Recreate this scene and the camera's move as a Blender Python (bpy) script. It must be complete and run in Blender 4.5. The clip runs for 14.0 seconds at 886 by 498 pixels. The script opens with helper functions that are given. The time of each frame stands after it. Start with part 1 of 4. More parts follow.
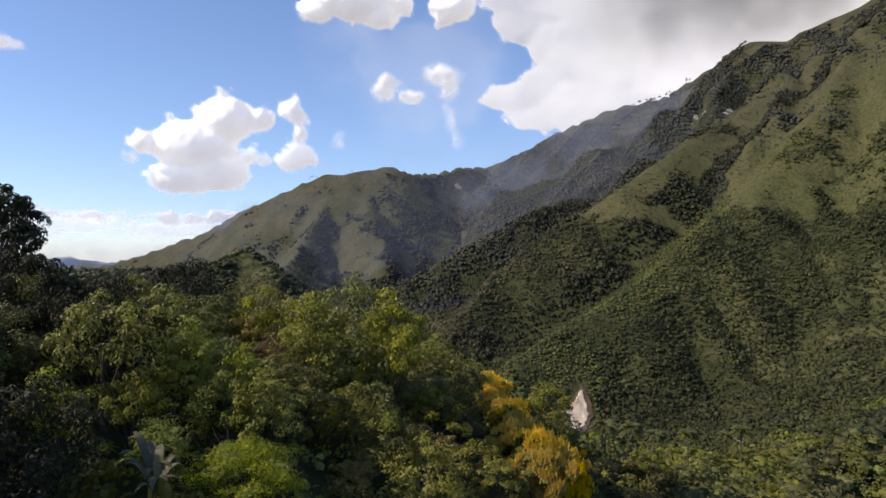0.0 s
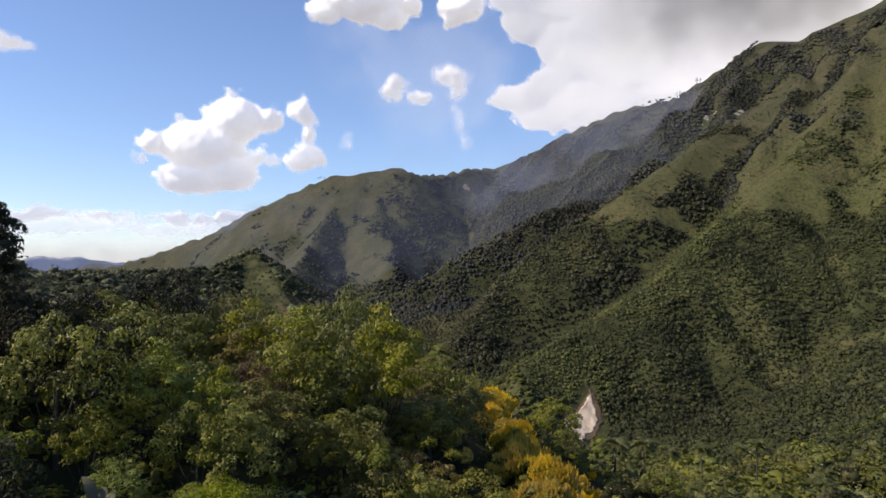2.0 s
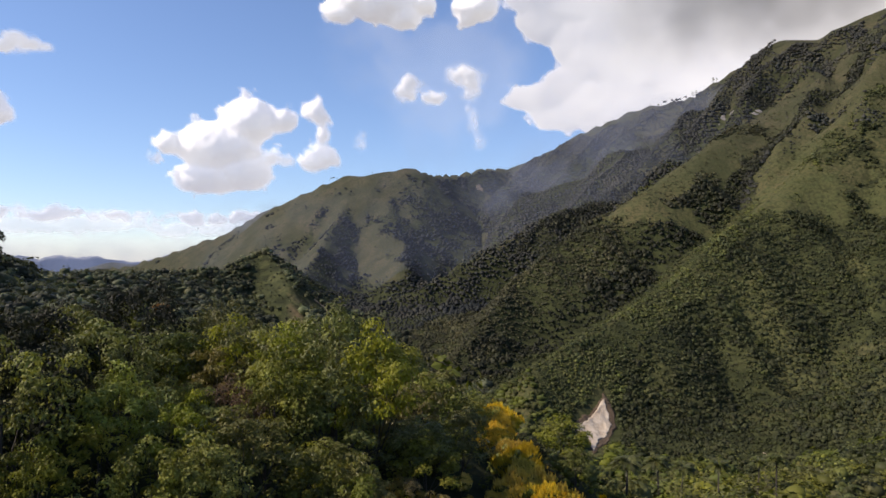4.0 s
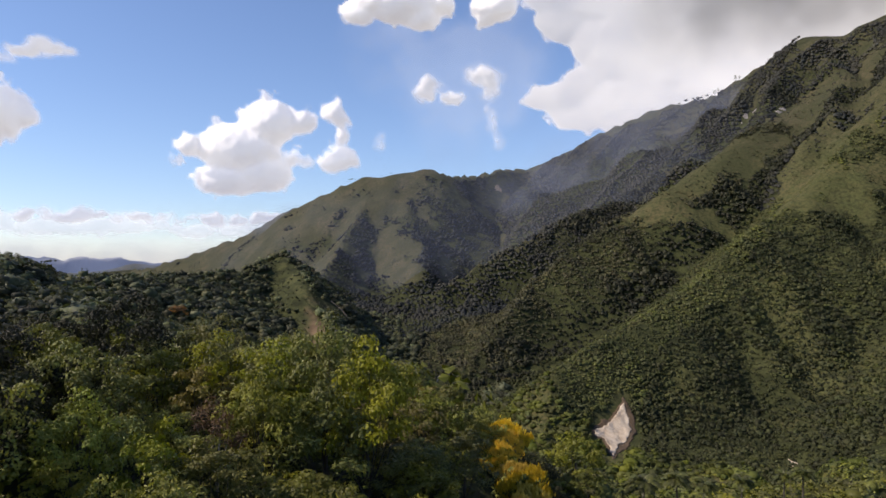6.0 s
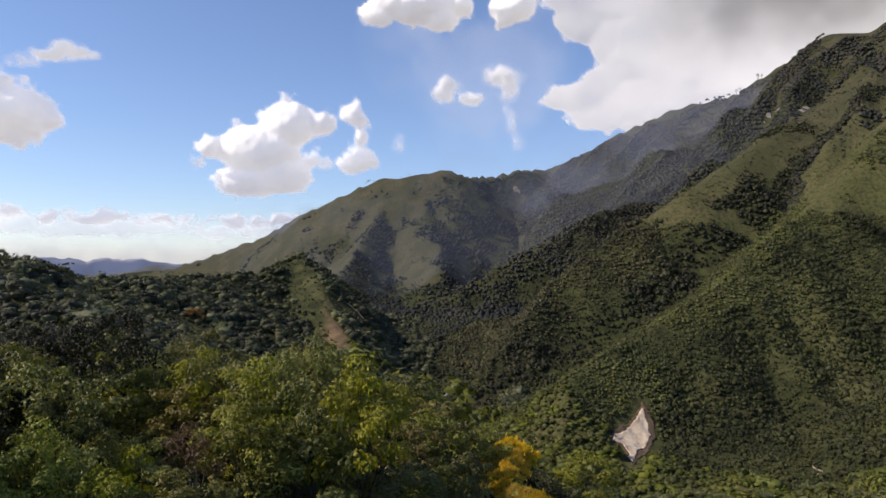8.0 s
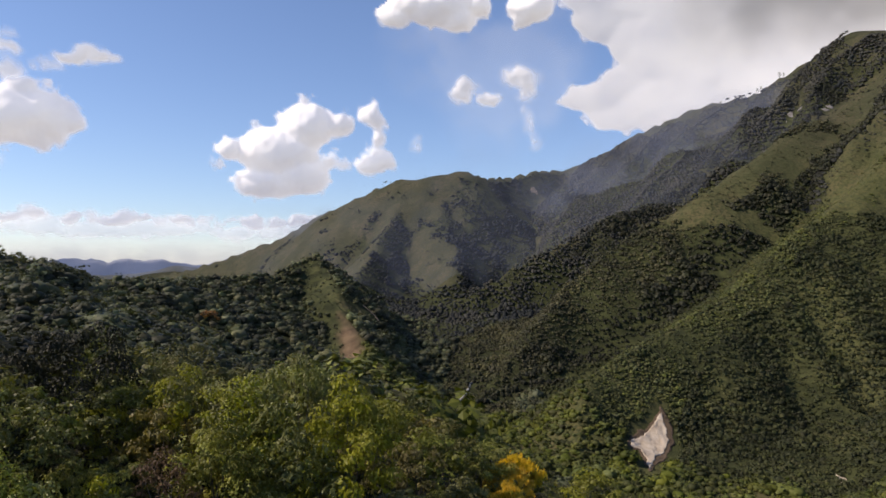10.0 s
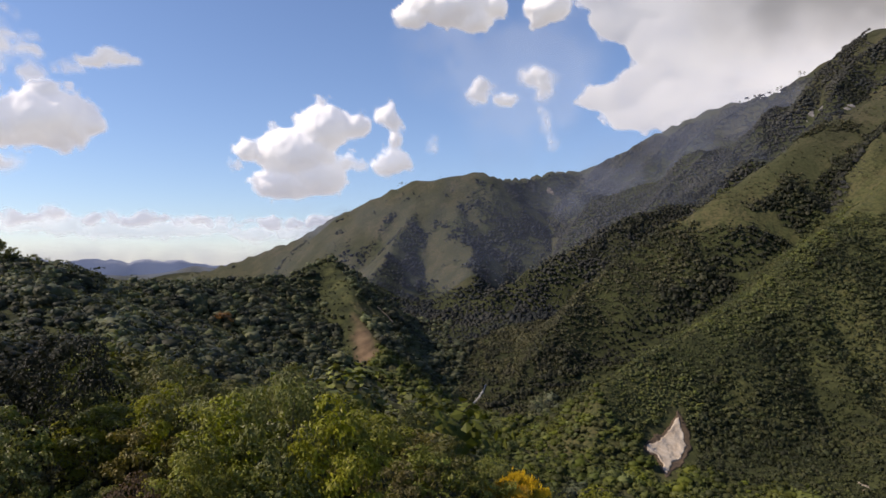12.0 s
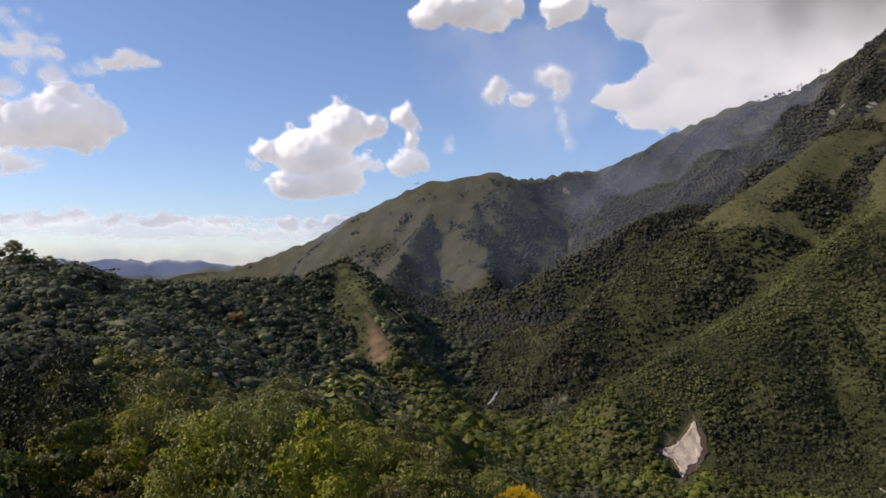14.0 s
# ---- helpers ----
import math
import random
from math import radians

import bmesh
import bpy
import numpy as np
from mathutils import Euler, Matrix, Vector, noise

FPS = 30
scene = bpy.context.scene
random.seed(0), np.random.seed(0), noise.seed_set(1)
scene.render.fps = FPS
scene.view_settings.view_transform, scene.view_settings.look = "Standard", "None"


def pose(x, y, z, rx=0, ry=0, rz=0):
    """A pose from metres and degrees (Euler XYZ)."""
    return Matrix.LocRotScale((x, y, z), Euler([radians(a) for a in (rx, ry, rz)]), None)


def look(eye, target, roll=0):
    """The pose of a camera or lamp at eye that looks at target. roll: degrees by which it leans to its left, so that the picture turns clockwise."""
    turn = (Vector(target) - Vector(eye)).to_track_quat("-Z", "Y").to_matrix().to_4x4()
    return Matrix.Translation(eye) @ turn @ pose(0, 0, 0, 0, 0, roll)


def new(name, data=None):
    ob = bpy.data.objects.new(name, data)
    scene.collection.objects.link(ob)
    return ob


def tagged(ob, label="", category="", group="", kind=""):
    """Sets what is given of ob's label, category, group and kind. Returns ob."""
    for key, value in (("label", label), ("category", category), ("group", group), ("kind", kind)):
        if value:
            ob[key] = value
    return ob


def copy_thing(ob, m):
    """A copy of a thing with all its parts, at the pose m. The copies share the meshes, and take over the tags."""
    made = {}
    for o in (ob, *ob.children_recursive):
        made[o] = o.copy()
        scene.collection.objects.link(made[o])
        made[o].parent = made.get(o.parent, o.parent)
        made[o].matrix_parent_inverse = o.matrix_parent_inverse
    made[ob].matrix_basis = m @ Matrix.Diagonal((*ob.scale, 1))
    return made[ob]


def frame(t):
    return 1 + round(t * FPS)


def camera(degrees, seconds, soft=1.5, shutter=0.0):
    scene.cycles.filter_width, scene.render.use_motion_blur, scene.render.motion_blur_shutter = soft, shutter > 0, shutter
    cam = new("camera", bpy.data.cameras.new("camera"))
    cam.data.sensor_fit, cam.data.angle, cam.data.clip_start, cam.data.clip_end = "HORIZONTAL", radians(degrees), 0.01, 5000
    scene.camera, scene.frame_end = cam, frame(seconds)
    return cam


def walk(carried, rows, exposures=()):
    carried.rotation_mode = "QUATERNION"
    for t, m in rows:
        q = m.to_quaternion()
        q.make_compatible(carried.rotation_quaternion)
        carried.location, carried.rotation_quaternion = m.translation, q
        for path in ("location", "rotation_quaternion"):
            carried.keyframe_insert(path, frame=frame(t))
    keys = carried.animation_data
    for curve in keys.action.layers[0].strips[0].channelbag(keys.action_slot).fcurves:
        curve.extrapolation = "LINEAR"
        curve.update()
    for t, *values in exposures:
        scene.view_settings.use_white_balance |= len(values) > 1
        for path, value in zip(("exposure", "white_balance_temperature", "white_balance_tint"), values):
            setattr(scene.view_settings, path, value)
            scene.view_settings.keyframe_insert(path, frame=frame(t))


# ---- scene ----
# ---------------------------------------------------------------- camera
cam = camera(65.3, 14.0, soft=1.6)
PATH = [  # seconds, x, y, z, pitch, yaw, roll
    (0.0, 0.99, -1.05, 140.86, 1.38, 0.15, -0.17),
    (0.5, 1.18, 0.63, 141.25, 1.41, 0.19, -0.08),
    (1.0, 1.44, 2.27, 141.64, 1.45, 0.26, -0.15),
    (1.5, 1.76, 3.89, 142.01, 1.44, 0.59, -0.07),
    (2.0, 2.13, 5.46, 142.38, 1.44, 0.84, -0.01),
    (2.5, 2.54, 7.00, 142.74, 1.43, 1.10, 0.08),
    (3.0, 2.98, 8.50, 143.09, 1.44, 1.35, 0.09),
    (5.5, 5.47, 15.50, 144.80, 1.46, 3.20, 0.17),
    (6.0, 5.98, 16.79, 145.13, 1.48, 3.61, 0.08),
    (6.5, 6.50, 18.05, 145.46, 1.48, 4.01, 0.09),
    (7.0, 7.01, 19.27, 145.79, 1.51, 4.42, 0.06),
    (7.5, 7.51, 20.46, 146.12, 1.53, 4.81, 0.07),
    (8.0, 8.01, 21.61, 146.45, 1.54, 5.20, 0.08),
    (10.5, 10.40, 26.85, 148.03, 1.61, 7.05, 0.13),
    (11.0, 10.86, 27.78, 148.32, 1.62, 7.40, 0.15),
    (11.5, 11.33, 28.68, 148.62, 1.63, 7.73, 0.17),
    (12.0, 11.80, 29.55, 148.90, 1.64, 8.08, 0.17),
    (12.5, 12.29, 30.37, 149.17, 1.65, 8.42, 0.25),
    (13.0, 12.79, 31.16, 149.43, 1.64, 8.77, 0.22),
    (13.5, 13.32, 31.91, 149.67, 1.63, 9.11, 0.19),
    (14.0, 13.87, 32.62, 149.90, 1.63, 9.47, 0.19),
]
walk(cam, [(t, pose(x, y, z, 90 + p, 0, yaw) @ pose(0, 0, 0, 0, 0, roll)) for t, x, y, z, p, yaw, roll in PATH], exposures=[(0.0, 0.24, 6750, 20), (3.0, 0.20, 6750, 20), (10.5, 0.03, 6850, 21), (14.0, -0.03, 6850, 21)])

# ---------------------------------------------------------------- sky and sun
SUN_TO = Vector((-0.72, -0.20, 0.66)).normalized()
world = bpy.data.worlds.new("sky")
scene.world = world
world.use_nodes = True
wn, wl = world.node_tree.nodes, world.node_tree.links
wn.clear()
sky = wn.new("ShaderNodeTexSky")
sky.sky_type, sky.sun_disc = "NISHITA", False
sky.sun_elevation = math.asin(SUN_TO.z)
sky.sun_rotation = math.atan2(SUN_TO.x, SUN_TO.y)
sky.altitude, sky.air_density, sky.dust_density, sky.ozone_density = 400, 1.0, 0.35, 5.5
back = wn.new("ShaderNodeBackground")
back.inputs["Strength"].default_value = 0.15
wout = wn.new("ShaderNodeOutputWorld")
wl.new(sky.outputs["Color"], back.inputs["Color"])
wl.new(back.outputs["Background"], wout.inputs["Surface"])

sun = new("sun", bpy.data.lights.new("sun", "SUN"))
sun.data.energy, sun.data.angle, sun.data.color = 5.0, radians(0.55), (1.0, 0.91, 0.74)
sun.matrix_world = look((0, 0, 600), Vector((0, 0, 600)) - SUN_TO)


# ---------------------------------------------------------------- materials
def shader(name):
    mat = bpy.data.materials.new(name)
    mat.use_nodes = True
    nodes = mat.node_tree.nodes
    nodes.clear()
    out = nodes.new("ShaderNodeOutputMaterial")
    return mat, nodes, mat.node_tree.links, out


def ramp(nodes, links, fac, stops):
    node = nodes.new("ShaderNodeValToRGB")
    while len(node.color_ramp.elements) < len(stops):
        node.color_ramp.elements.new(0.5)
    for element, (place, colour) in zip(node.color_ramp.elements, stops):
        element.position, element.color = place, (*colour, 1)
    links.new(fac, node.inputs["Fac"])
    return node.outputs["Color"]


def texture(nodes, links, scale, detail=5.0, coords="Object", kind="ShaderNodeTexNoise"):
    where = nodes.new("ShaderNodeTexCoord")
    node = nodes.new(kind)
    node.inputs["Scale"].default_value = scale
    if kind == "ShaderNodeTexNoise":
        node.inputs["Detail"].default_value = detail
    links.new(where.outputs[coords], node.inputs["Vector"])
    return node


def blend(nodes, links, fac, a, b, mode="MIX"):
    node = nodes.new("ShaderNodeMix")
    node.data_type, node.blend_type = "RGBA", mode
    for value, socket in ((fac, node.inputs["Factor"]), (a, node.inputs["A"]), (b, node.inputs["B"])):
        if hasattr(value, "default_value"):
            links.new(value, socket)
        else:
            socket.default_value = value if not isinstance(value, tuple) else (*value, 1)
    return node.outputs["Result"]


def foliage(name, dark, light, tip=None, tip_share=0.1, gloss=0.55, glow=0.35, vary=(0.76, 1.24), patches=0.0, hues=(0.472, 0.503), shine=0.2, spread=1.0):
    """Leaves: every leaf has its own shade between dark and light, a share of them the tip colour; light comes through."""
    mat, nodes, links, out = shader(name)
    island = nodes.new("ShaderNodeNewGeometry").outputs["Random Per Island"]
    each = nodes.new("ShaderNodeObjectInfo").outputs["Random"]
    tone = nodes.new("ShaderNodeAttribute")
    tone.attribute_name = "tone"
    mid = tuple((a + b) / 2 for a, b in zip(dark, light))
    dark, light = [tuple(m + (c - m) * spread for c, m in zip(ends, mid)) for ends in (dark, light)]
    colour = ramp(nodes, links, island, [(0.0, dark), (0.55, mid), (0.95, light)])
    mottle = texture(nodes, links, 0.33, 3.0)
    colour = blend(nodes, links, mottle.outputs["Fac"], colour, ramp(nodes, links, island, [(0.0, mid), (1.0, light)]))
    if tip:
        share = nodes.new("ShaderNodeMath")
        share.operation = "GREATER_THAN"
        links.new(island, share.inputs[0])
        share.inputs[1].default_value = 1 - tip_share
        colour = blend(nodes, links, share.outputs[0], colour, tip)
    if patches:
        stand = texture(nodes, links, patches, 3.0)
        colour = blend(nodes, links, 1.0, colour, ramp(nodes, links, stand.outputs["Fac"], [(0.34, (0.58, 0.62, 0.66)), (0.5, (0.95, 0.95, 0.95)), (0.66, (1.32, 1.30, 1.10))]), "MULTIPLY")
    hue = nodes.new("ShaderNodeHueSaturation")
    add = nodes.new("ShaderNodeMath")
    add.operation = "ADD"
    links.new(each, add.inputs[0])
    links.new(tone.outputs["Fac"], add.inputs[1])
    wrap = nodes.new("ShaderNodeMath")
    wrap.operation = "FRACT"
    links.new(add.outputs[0], wrap.inputs[0])
    for lo, hi, socket in ((*hues, "Hue"), (*vary, "Value"), (0.75, 1.05, "Saturation")):
        span = nodes.new("ShaderNodeMapRange")
        span.inputs["To Min"].default_value, span.inputs["To Max"].default_value = lo, hi
        step = nodes.new("ShaderNodeMath")
        step.operation = "FRACT"
        times = nodes.new("ShaderNodeMath")
        times.operation = "MULTIPLY"
        times.inputs[1].default_value = {"Hue": 1.0, "Value": 7.31, "Saturation": 3.77}[socket]
        links.new(wrap.outputs[0], times.inputs[0])
        links.new(times.outputs[0], step.inputs[0])
        links.new(step.outputs[0], span.inputs["Value"])
        links.new(span.outputs["Result"], hue.inputs[socket])
    links.new(colour, hue.inputs["Color"])
    leaf = nodes.new("ShaderNodeBsdfPrincipled")
    leaf.inputs["Roughness"].default_value = gloss
    leaf.inputs["Specular IOR Level"].default_value = shine
    links.new(hue.outputs["Color"], leaf.inputs["Base Color"])
    thin = nodes.new("ShaderNodeBsdfTranslucent")
    warm = blend(nodes, links, 1.0, hue.outputs["Color"], (1.15, 1.2, 0.5), "MULTIPLY")
    links.new(warm, thin.inputs["Color"])
    mix = nodes.new("ShaderNodeMixShader")
    mix.inputs["Fac"].default_value = glow
    links.new(leaf.outputs[0], mix.inputs[1])
    links.new(thin.outputs[0], mix.inputs[2])
    links.new(mix.outputs[0], out.inputs["Surface"])
    return mat


def solid(name, dark, light, scale, rough=0.9, bump=0.3, stretch=None):
    """Earth, rock or bark: two colours mottled at two sizes, with relief."""
    mat, nodes, links, out = shader(name)
    big, small = texture(nodes, links, scale, 6.0), texture(nodes, links, scale * 9, 4.0)
    if stretch:
        turn = nodes.new("ShaderNodeMapping")
        turn.inputs["Scale"].default_value = stretch
        where = nodes.new("ShaderNodeTexCoord")
        links.new(where.outputs["Object"], turn.inputs["Vector"])
        links.new(turn.outputs["Vector"], big.inputs["Vector"])
    colour = ramp(nodes, links, big.outputs["Fac"], [(0.3, dark), (0.7, light)])
    colour = blend(nodes, links, 0.4, colour, ramp(nodes, links, small.outputs["Fac"], [(0.3, dark), (0.7, light)]))
    body = nodes.new("ShaderNodeBsdfPrincipled")
    body.inputs["Roughness"].default_value = rough
    links.new(colour, body.inputs["Base Color"])
    relief = nodes.new("ShaderNodeBump")
    relief.inputs["Strength"].default_value = bump
    relief.inputs["Distance"].default_value = 0.3 / scale
    links.new(big.outputs["Fac"], relief.inputs["Height"])
    links.new(relief.outputs["Normal"], body.inputs["Normal"])
    links.new(body.outputs[0], out.inputs["Surface"])
    return mat


def land_material():
    """Ground cover: undergrowth, green and dry grass and bare soil, shared out by the attributes 'grass' and 'bare'."""
    mat, nodes, links, out = shader("land_cover")
    grass, bare = nodes.new("ShaderNodeAttribute"), nodes.new("ShaderNodeAttribute")
    grass.attribute_name, bare.attribute_name = "grass", "bare"
    broad, fine, tufts, grain = texture(nodes, links, 0.012, 6.0), texture(nodes, links, 0.09, 8.0), texture(nodes, links, 0.32, 4.0), texture(nodes, links, 0.9, 5.0)
    middle = texture(nodes, links, 0.03, 7.0)
    under = ramp(nodes, links, fine.outputs["Fac"], [(0.35, (0.018, 0.022, 0.009)), (0.65, (0.044, 0.050, 0.018))])
    turf = ramp(nodes, links, broad.outputs["Fac"], [(0.34, (0.050, 0.056, 0.018)), (0.5, (0.070, 0.067, 0.025)), (0.64, (0.098, 0.080, 0.038))])
    turf = blend(nodes, links, ramp(nodes, links, fine.outputs["Fac"], [(0.42, (0, 0, 0)), (0.66, (0.75, 0.75, 0.75))]), turf, (0.050, 0.064, 0.020))
    dry = nodes.new("ShaderNodeAttribute")
    dry.attribute_name = "dry"
    straw = ramp(nodes, links, middle.outputs["Fac"], [(0.36, (0.020, 0.023, 0.016)), (0.5, (0.038, 0.036, 0.024)), (0.64, (0.066, 0.054, 0.036))])
    turf = blend(nodes, links, dry.outputs["Fac"], turf, straw)
    turf = blend(nodes, links, 0.35, turf, ramp(nodes, links, grain.outputs["Fac"], [(0.3, (0.03, 0.040, 0.014)), (0.7, (0.12, 0.108, 0.05))]))
    turf = blend(nodes, links, ramp(nodes, links, tufts.outputs["Fac"], [(0.46, (0, 0, 0)), (0.60, (0.85, 0.85, 0.85))]), turf, (0.034, 0.040, 0.016))
    soil = ramp(nodes, links, fine.outputs["Fac"], [(0.35, (0.075, 0.052, 0.032)), (0.65, (0.155, 0.108, 0.066))])
    edge = nodes.new("ShaderNodeMath")
    edge.operation = "ADD"
    links.new(grass.outputs["Fac"], edge.inputs[0])
    links.new(fine.outputs["Fac"], edge.inputs[1])
    colour = blend(nodes, links, ramp(nodes, links, edge.outputs[0], [(0.72, (0, 0, 0)), (0.98, (1, 1, 1))]), under, turf)
    colour = blend(nodes, links, bare.outputs["Fac"], colour, soil)
    body = nodes.new("ShaderNodeBsdfPrincipled")
    body.inputs["Roughness"].default_value = 0.95
    body.inputs["Specular IOR Level"].default_value = 0.15
    links.new(colour, body.inputs["Base Color"])
    relief = nodes.new("ShaderNodeBump")
    relief.inputs["Strength"].default_value, relief.inputs["Distance"].default_value = 0.8, 2.5
    links.new(fine.outputs["Fac"], relief.inputs["Height"])
    links.new(relief.outputs["Normal"], body.inputs["Normal"])
    links.new(body.outputs[0], out.inputs["Surface"])
    return mat


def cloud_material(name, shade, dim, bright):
    """White cloud or haze, its inner scattered light put in as a glow, thinning out where 'thickness' is low."""
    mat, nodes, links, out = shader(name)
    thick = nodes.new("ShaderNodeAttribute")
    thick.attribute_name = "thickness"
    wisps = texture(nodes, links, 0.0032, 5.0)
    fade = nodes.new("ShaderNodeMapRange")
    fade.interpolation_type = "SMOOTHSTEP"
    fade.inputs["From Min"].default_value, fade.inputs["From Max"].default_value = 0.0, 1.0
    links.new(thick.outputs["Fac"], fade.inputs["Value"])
    # shade under the thickest cloud, put in as a darker colour and weaker glow
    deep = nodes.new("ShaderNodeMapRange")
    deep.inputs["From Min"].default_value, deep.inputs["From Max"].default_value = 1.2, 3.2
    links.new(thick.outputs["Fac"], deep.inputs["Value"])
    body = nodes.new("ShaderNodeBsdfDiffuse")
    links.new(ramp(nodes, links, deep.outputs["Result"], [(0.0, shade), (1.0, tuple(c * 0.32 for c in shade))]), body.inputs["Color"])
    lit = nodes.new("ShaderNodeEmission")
    # soft shading of the folds, put into the glow by noise
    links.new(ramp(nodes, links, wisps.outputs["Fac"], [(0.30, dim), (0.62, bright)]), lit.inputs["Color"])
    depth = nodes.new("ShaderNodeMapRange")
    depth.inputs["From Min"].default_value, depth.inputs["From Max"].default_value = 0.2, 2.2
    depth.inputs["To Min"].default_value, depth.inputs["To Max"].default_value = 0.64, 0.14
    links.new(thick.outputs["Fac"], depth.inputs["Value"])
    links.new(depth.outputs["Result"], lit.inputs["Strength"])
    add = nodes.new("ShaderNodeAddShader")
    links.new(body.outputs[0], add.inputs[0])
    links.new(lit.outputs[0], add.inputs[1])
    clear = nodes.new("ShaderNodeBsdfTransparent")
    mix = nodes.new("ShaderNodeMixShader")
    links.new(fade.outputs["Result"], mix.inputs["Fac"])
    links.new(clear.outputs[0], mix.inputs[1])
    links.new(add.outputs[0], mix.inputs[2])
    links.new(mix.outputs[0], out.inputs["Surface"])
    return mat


LAND = land_material()
CLOUD = cloud_material("cloud_vapour", (0.66, 0.66, 0.65), (0.74, 0.77, 0.84), (1.0, 1.02, 1.02))
# smoke and distance haze, drawn as a faint bluish glow on thin sheets
HAZE = cloud_material("glowing_blue_haze", (0.14, 0.16, 0.21), (0.36, 0.43, 0.62), (0.42, 0.48, 0.66))
BARK = solid("grey_brown_bark", (0.022, 0.019, 0.014), (0.075, 0.064, 0.050), 2.0, 0.9, 0.6, (1, 1, 0.2))
PALE_BARK = solid("pale_bark", (0.16, 0.15, 0.13), (0.34, 0.32, 0.28), 2.0, 0.85, 0.4, (1, 1, 0.3))
ROCK = solid("pale_limestone", (0.34, 0.26, 0.18), (0.62, 0.54, 0.42), 0.2, 0.95, 0.8)
SOIL = solid("brown_earth", (0.05, 0.034, 0.020), (0.12, 0.082, 0.048), 0.3, 0.95, 0.6)
GREY_ROCK = solid("grey_limestone", (0.08, 0.075, 0.072), (0.22, 0.21, 0.20), 0.25, 0.95, 0.8)
SOIL_PALE = solid("pale_dry_earth", (0.10, 0.08, 0.058), (0.19, 0.155, 0.115), 0.3, 0.95, 0.5)
# haze over the horizon hills is put into this base colour
HAZE_BLUE = solid("haze_blue_far_woods", (0.20, 0.22, 0.26), (0.25, 0.27, 0.31), 0.01, 1.0, 0.1)
STONES = solid("river_stones", (0.16, 0.155, 0.14), (0.42, 0.41, 0.38), 0.8, 0.9, 0.7)
LEAF = {
    "deep": foliage("deep_green_leaves", (0.044, 0.055, 0.009), (0.155, 0.172, 0.028), gloss=0.5, hues=(0.468, 0.498), shine=0.26, glow=0.3, spread=0.4),
    "green": foliage("green_leaves", (0.074, 0.090, 0.009), (0.240, 0.258, 0.024), vary=(0.6, 1.35), gloss=0.5, hues=(0.474, 0.510), shine=0.26, glow=0.3, spread=0.4),
    "bright": foliage("bright_green_leaves", (0.105, 0.155, 0.008), (0.205, 0.265, 0.018), vary=(0.85, 1.2), gloss=0.5, shine=0.26, glow=0.32, spread=0.4),
    "undergrowth": foliage("bush_leaves", (0.050, 0.062, 0.009), (0.180, 0.195, 0.022), vary=(0.5, 1.5)),
    "lime": foliage("yellow_green_leaves", (0.165, 0.190, 0.010), (0.340, 0.350, 0.024), gloss=0.5, spread=0.4, shine=0.26),
    "olive": foliage("olive_leaves", (0.082, 0.075, 0.014), (0.210, 0.175, 0.034), gloss=0.5, spread=0.4, shine=0.26),
    "rust": foliage("rusty_twigs_and_leaves", (0.064, 0.045, 0.026), (0.150, 0.106, 0.062)),
    "silver": foliage("grey_green_leaves", (0.068, 0.078, 0.032), (0.185, 0.195, 0.095), gloss=0.45, hues=(0.464, 0.496), spread=0.4, shine=0.35),
    "amber": foliage("amber_leaves", (0.14, 0.09, 0.02), (0.30, 0.18, 0.04)),
    "palm": foliage("palm_fronds", (0.030, 0.042, 0.012), (0.112, 0.130, 0.036), gloss=0.4),
    "bloom": foliage("orange_yellow_blossom", (0.42, 0.27, 0.003), (0.74, 0.50, 0.007), gloss=0.6, hues=(0.5, 0.512)),
    "woods": foliage("woodland_leaves", (0.024, 0.032, 0.011), (0.064, 0.073, 0.025), gloss=0.7, glow=0.22, vary=(0.66, 1.32), hues=(0.482, 0.512), patches=0.022, spread=0.6),
    "bright_woods": foliage("valley_leaves", (0.048, 0.066, 0.012), (0.118, 0.146, 0.024), gloss=0.6, glow=0.3, vary=(0.5, 1.3), patches=0.03, spread=0.6),
    "slope_woods": foliage("slope_leaves", (0.036, 0.046, 0.010), (0.146, 0.160, 0.030), gloss=0.55, glow=0.25, vary=(0.6, 1.45), patches=0.05, spread=0.7),
    "crest_scrub": foliage("crest_scrub_leaves", (0.052, 0.064, 0.018), (0.104, 0.116, 0.034), gloss=0.7, glow=0.22, vary=(0.75, 1.25), hues=(0.484, 0.514), patches=0.03, spread=0.6),
    "left_woods": foliage("hill_woodland_leaves", (0.028, 0.036, 0.018), (0.088, 0.098, 0.044), gloss=0.6, glow=0.22, vary=(0.45, 1.8), hues=(0.465, 0.52), patches=0.025, spread=0.6),
    "spur_scrub": foliage("spur_scrub_leaves", (0.032, 0.036, 0.018), (0.092, 0.092, 0.044), gloss=0.7, glow=0.2, vary=(0.65, 1.4), patches=0.025, spread=0.6),
    # shade of the hollow is put into this leaf colour
    "hollow": foliage("shade_darkened_leaves", (0.010, 0.013, 0.006), (0.036, 0.041, 0.014), gloss=0.6, glow=0.22, vary=(0.6, 1.4), patches=0.05, spread=0.7),
    # dense gully woods, with the shade lying over them put into the leaf colour
    "shadow_woods": foliage("shadow_dark_woodland_leaves", (0.013, 0.017, 0.009), (0.038, 0.043, 0.022), gloss=0.6, glow=0.22, patches=0.03, spread=0.7),
    # the far leaves carry haze in their colour, greyer and bluer than near ones
    "far_haze_woods": foliage("far_haze_scrub_leaves", (0.034, 0.037, 0.034), (0.060, 0.062, 0.054), gloss=0.8, glow=0.15, vary=(0.82, 1.18), patches=0.012, spread=0.5),
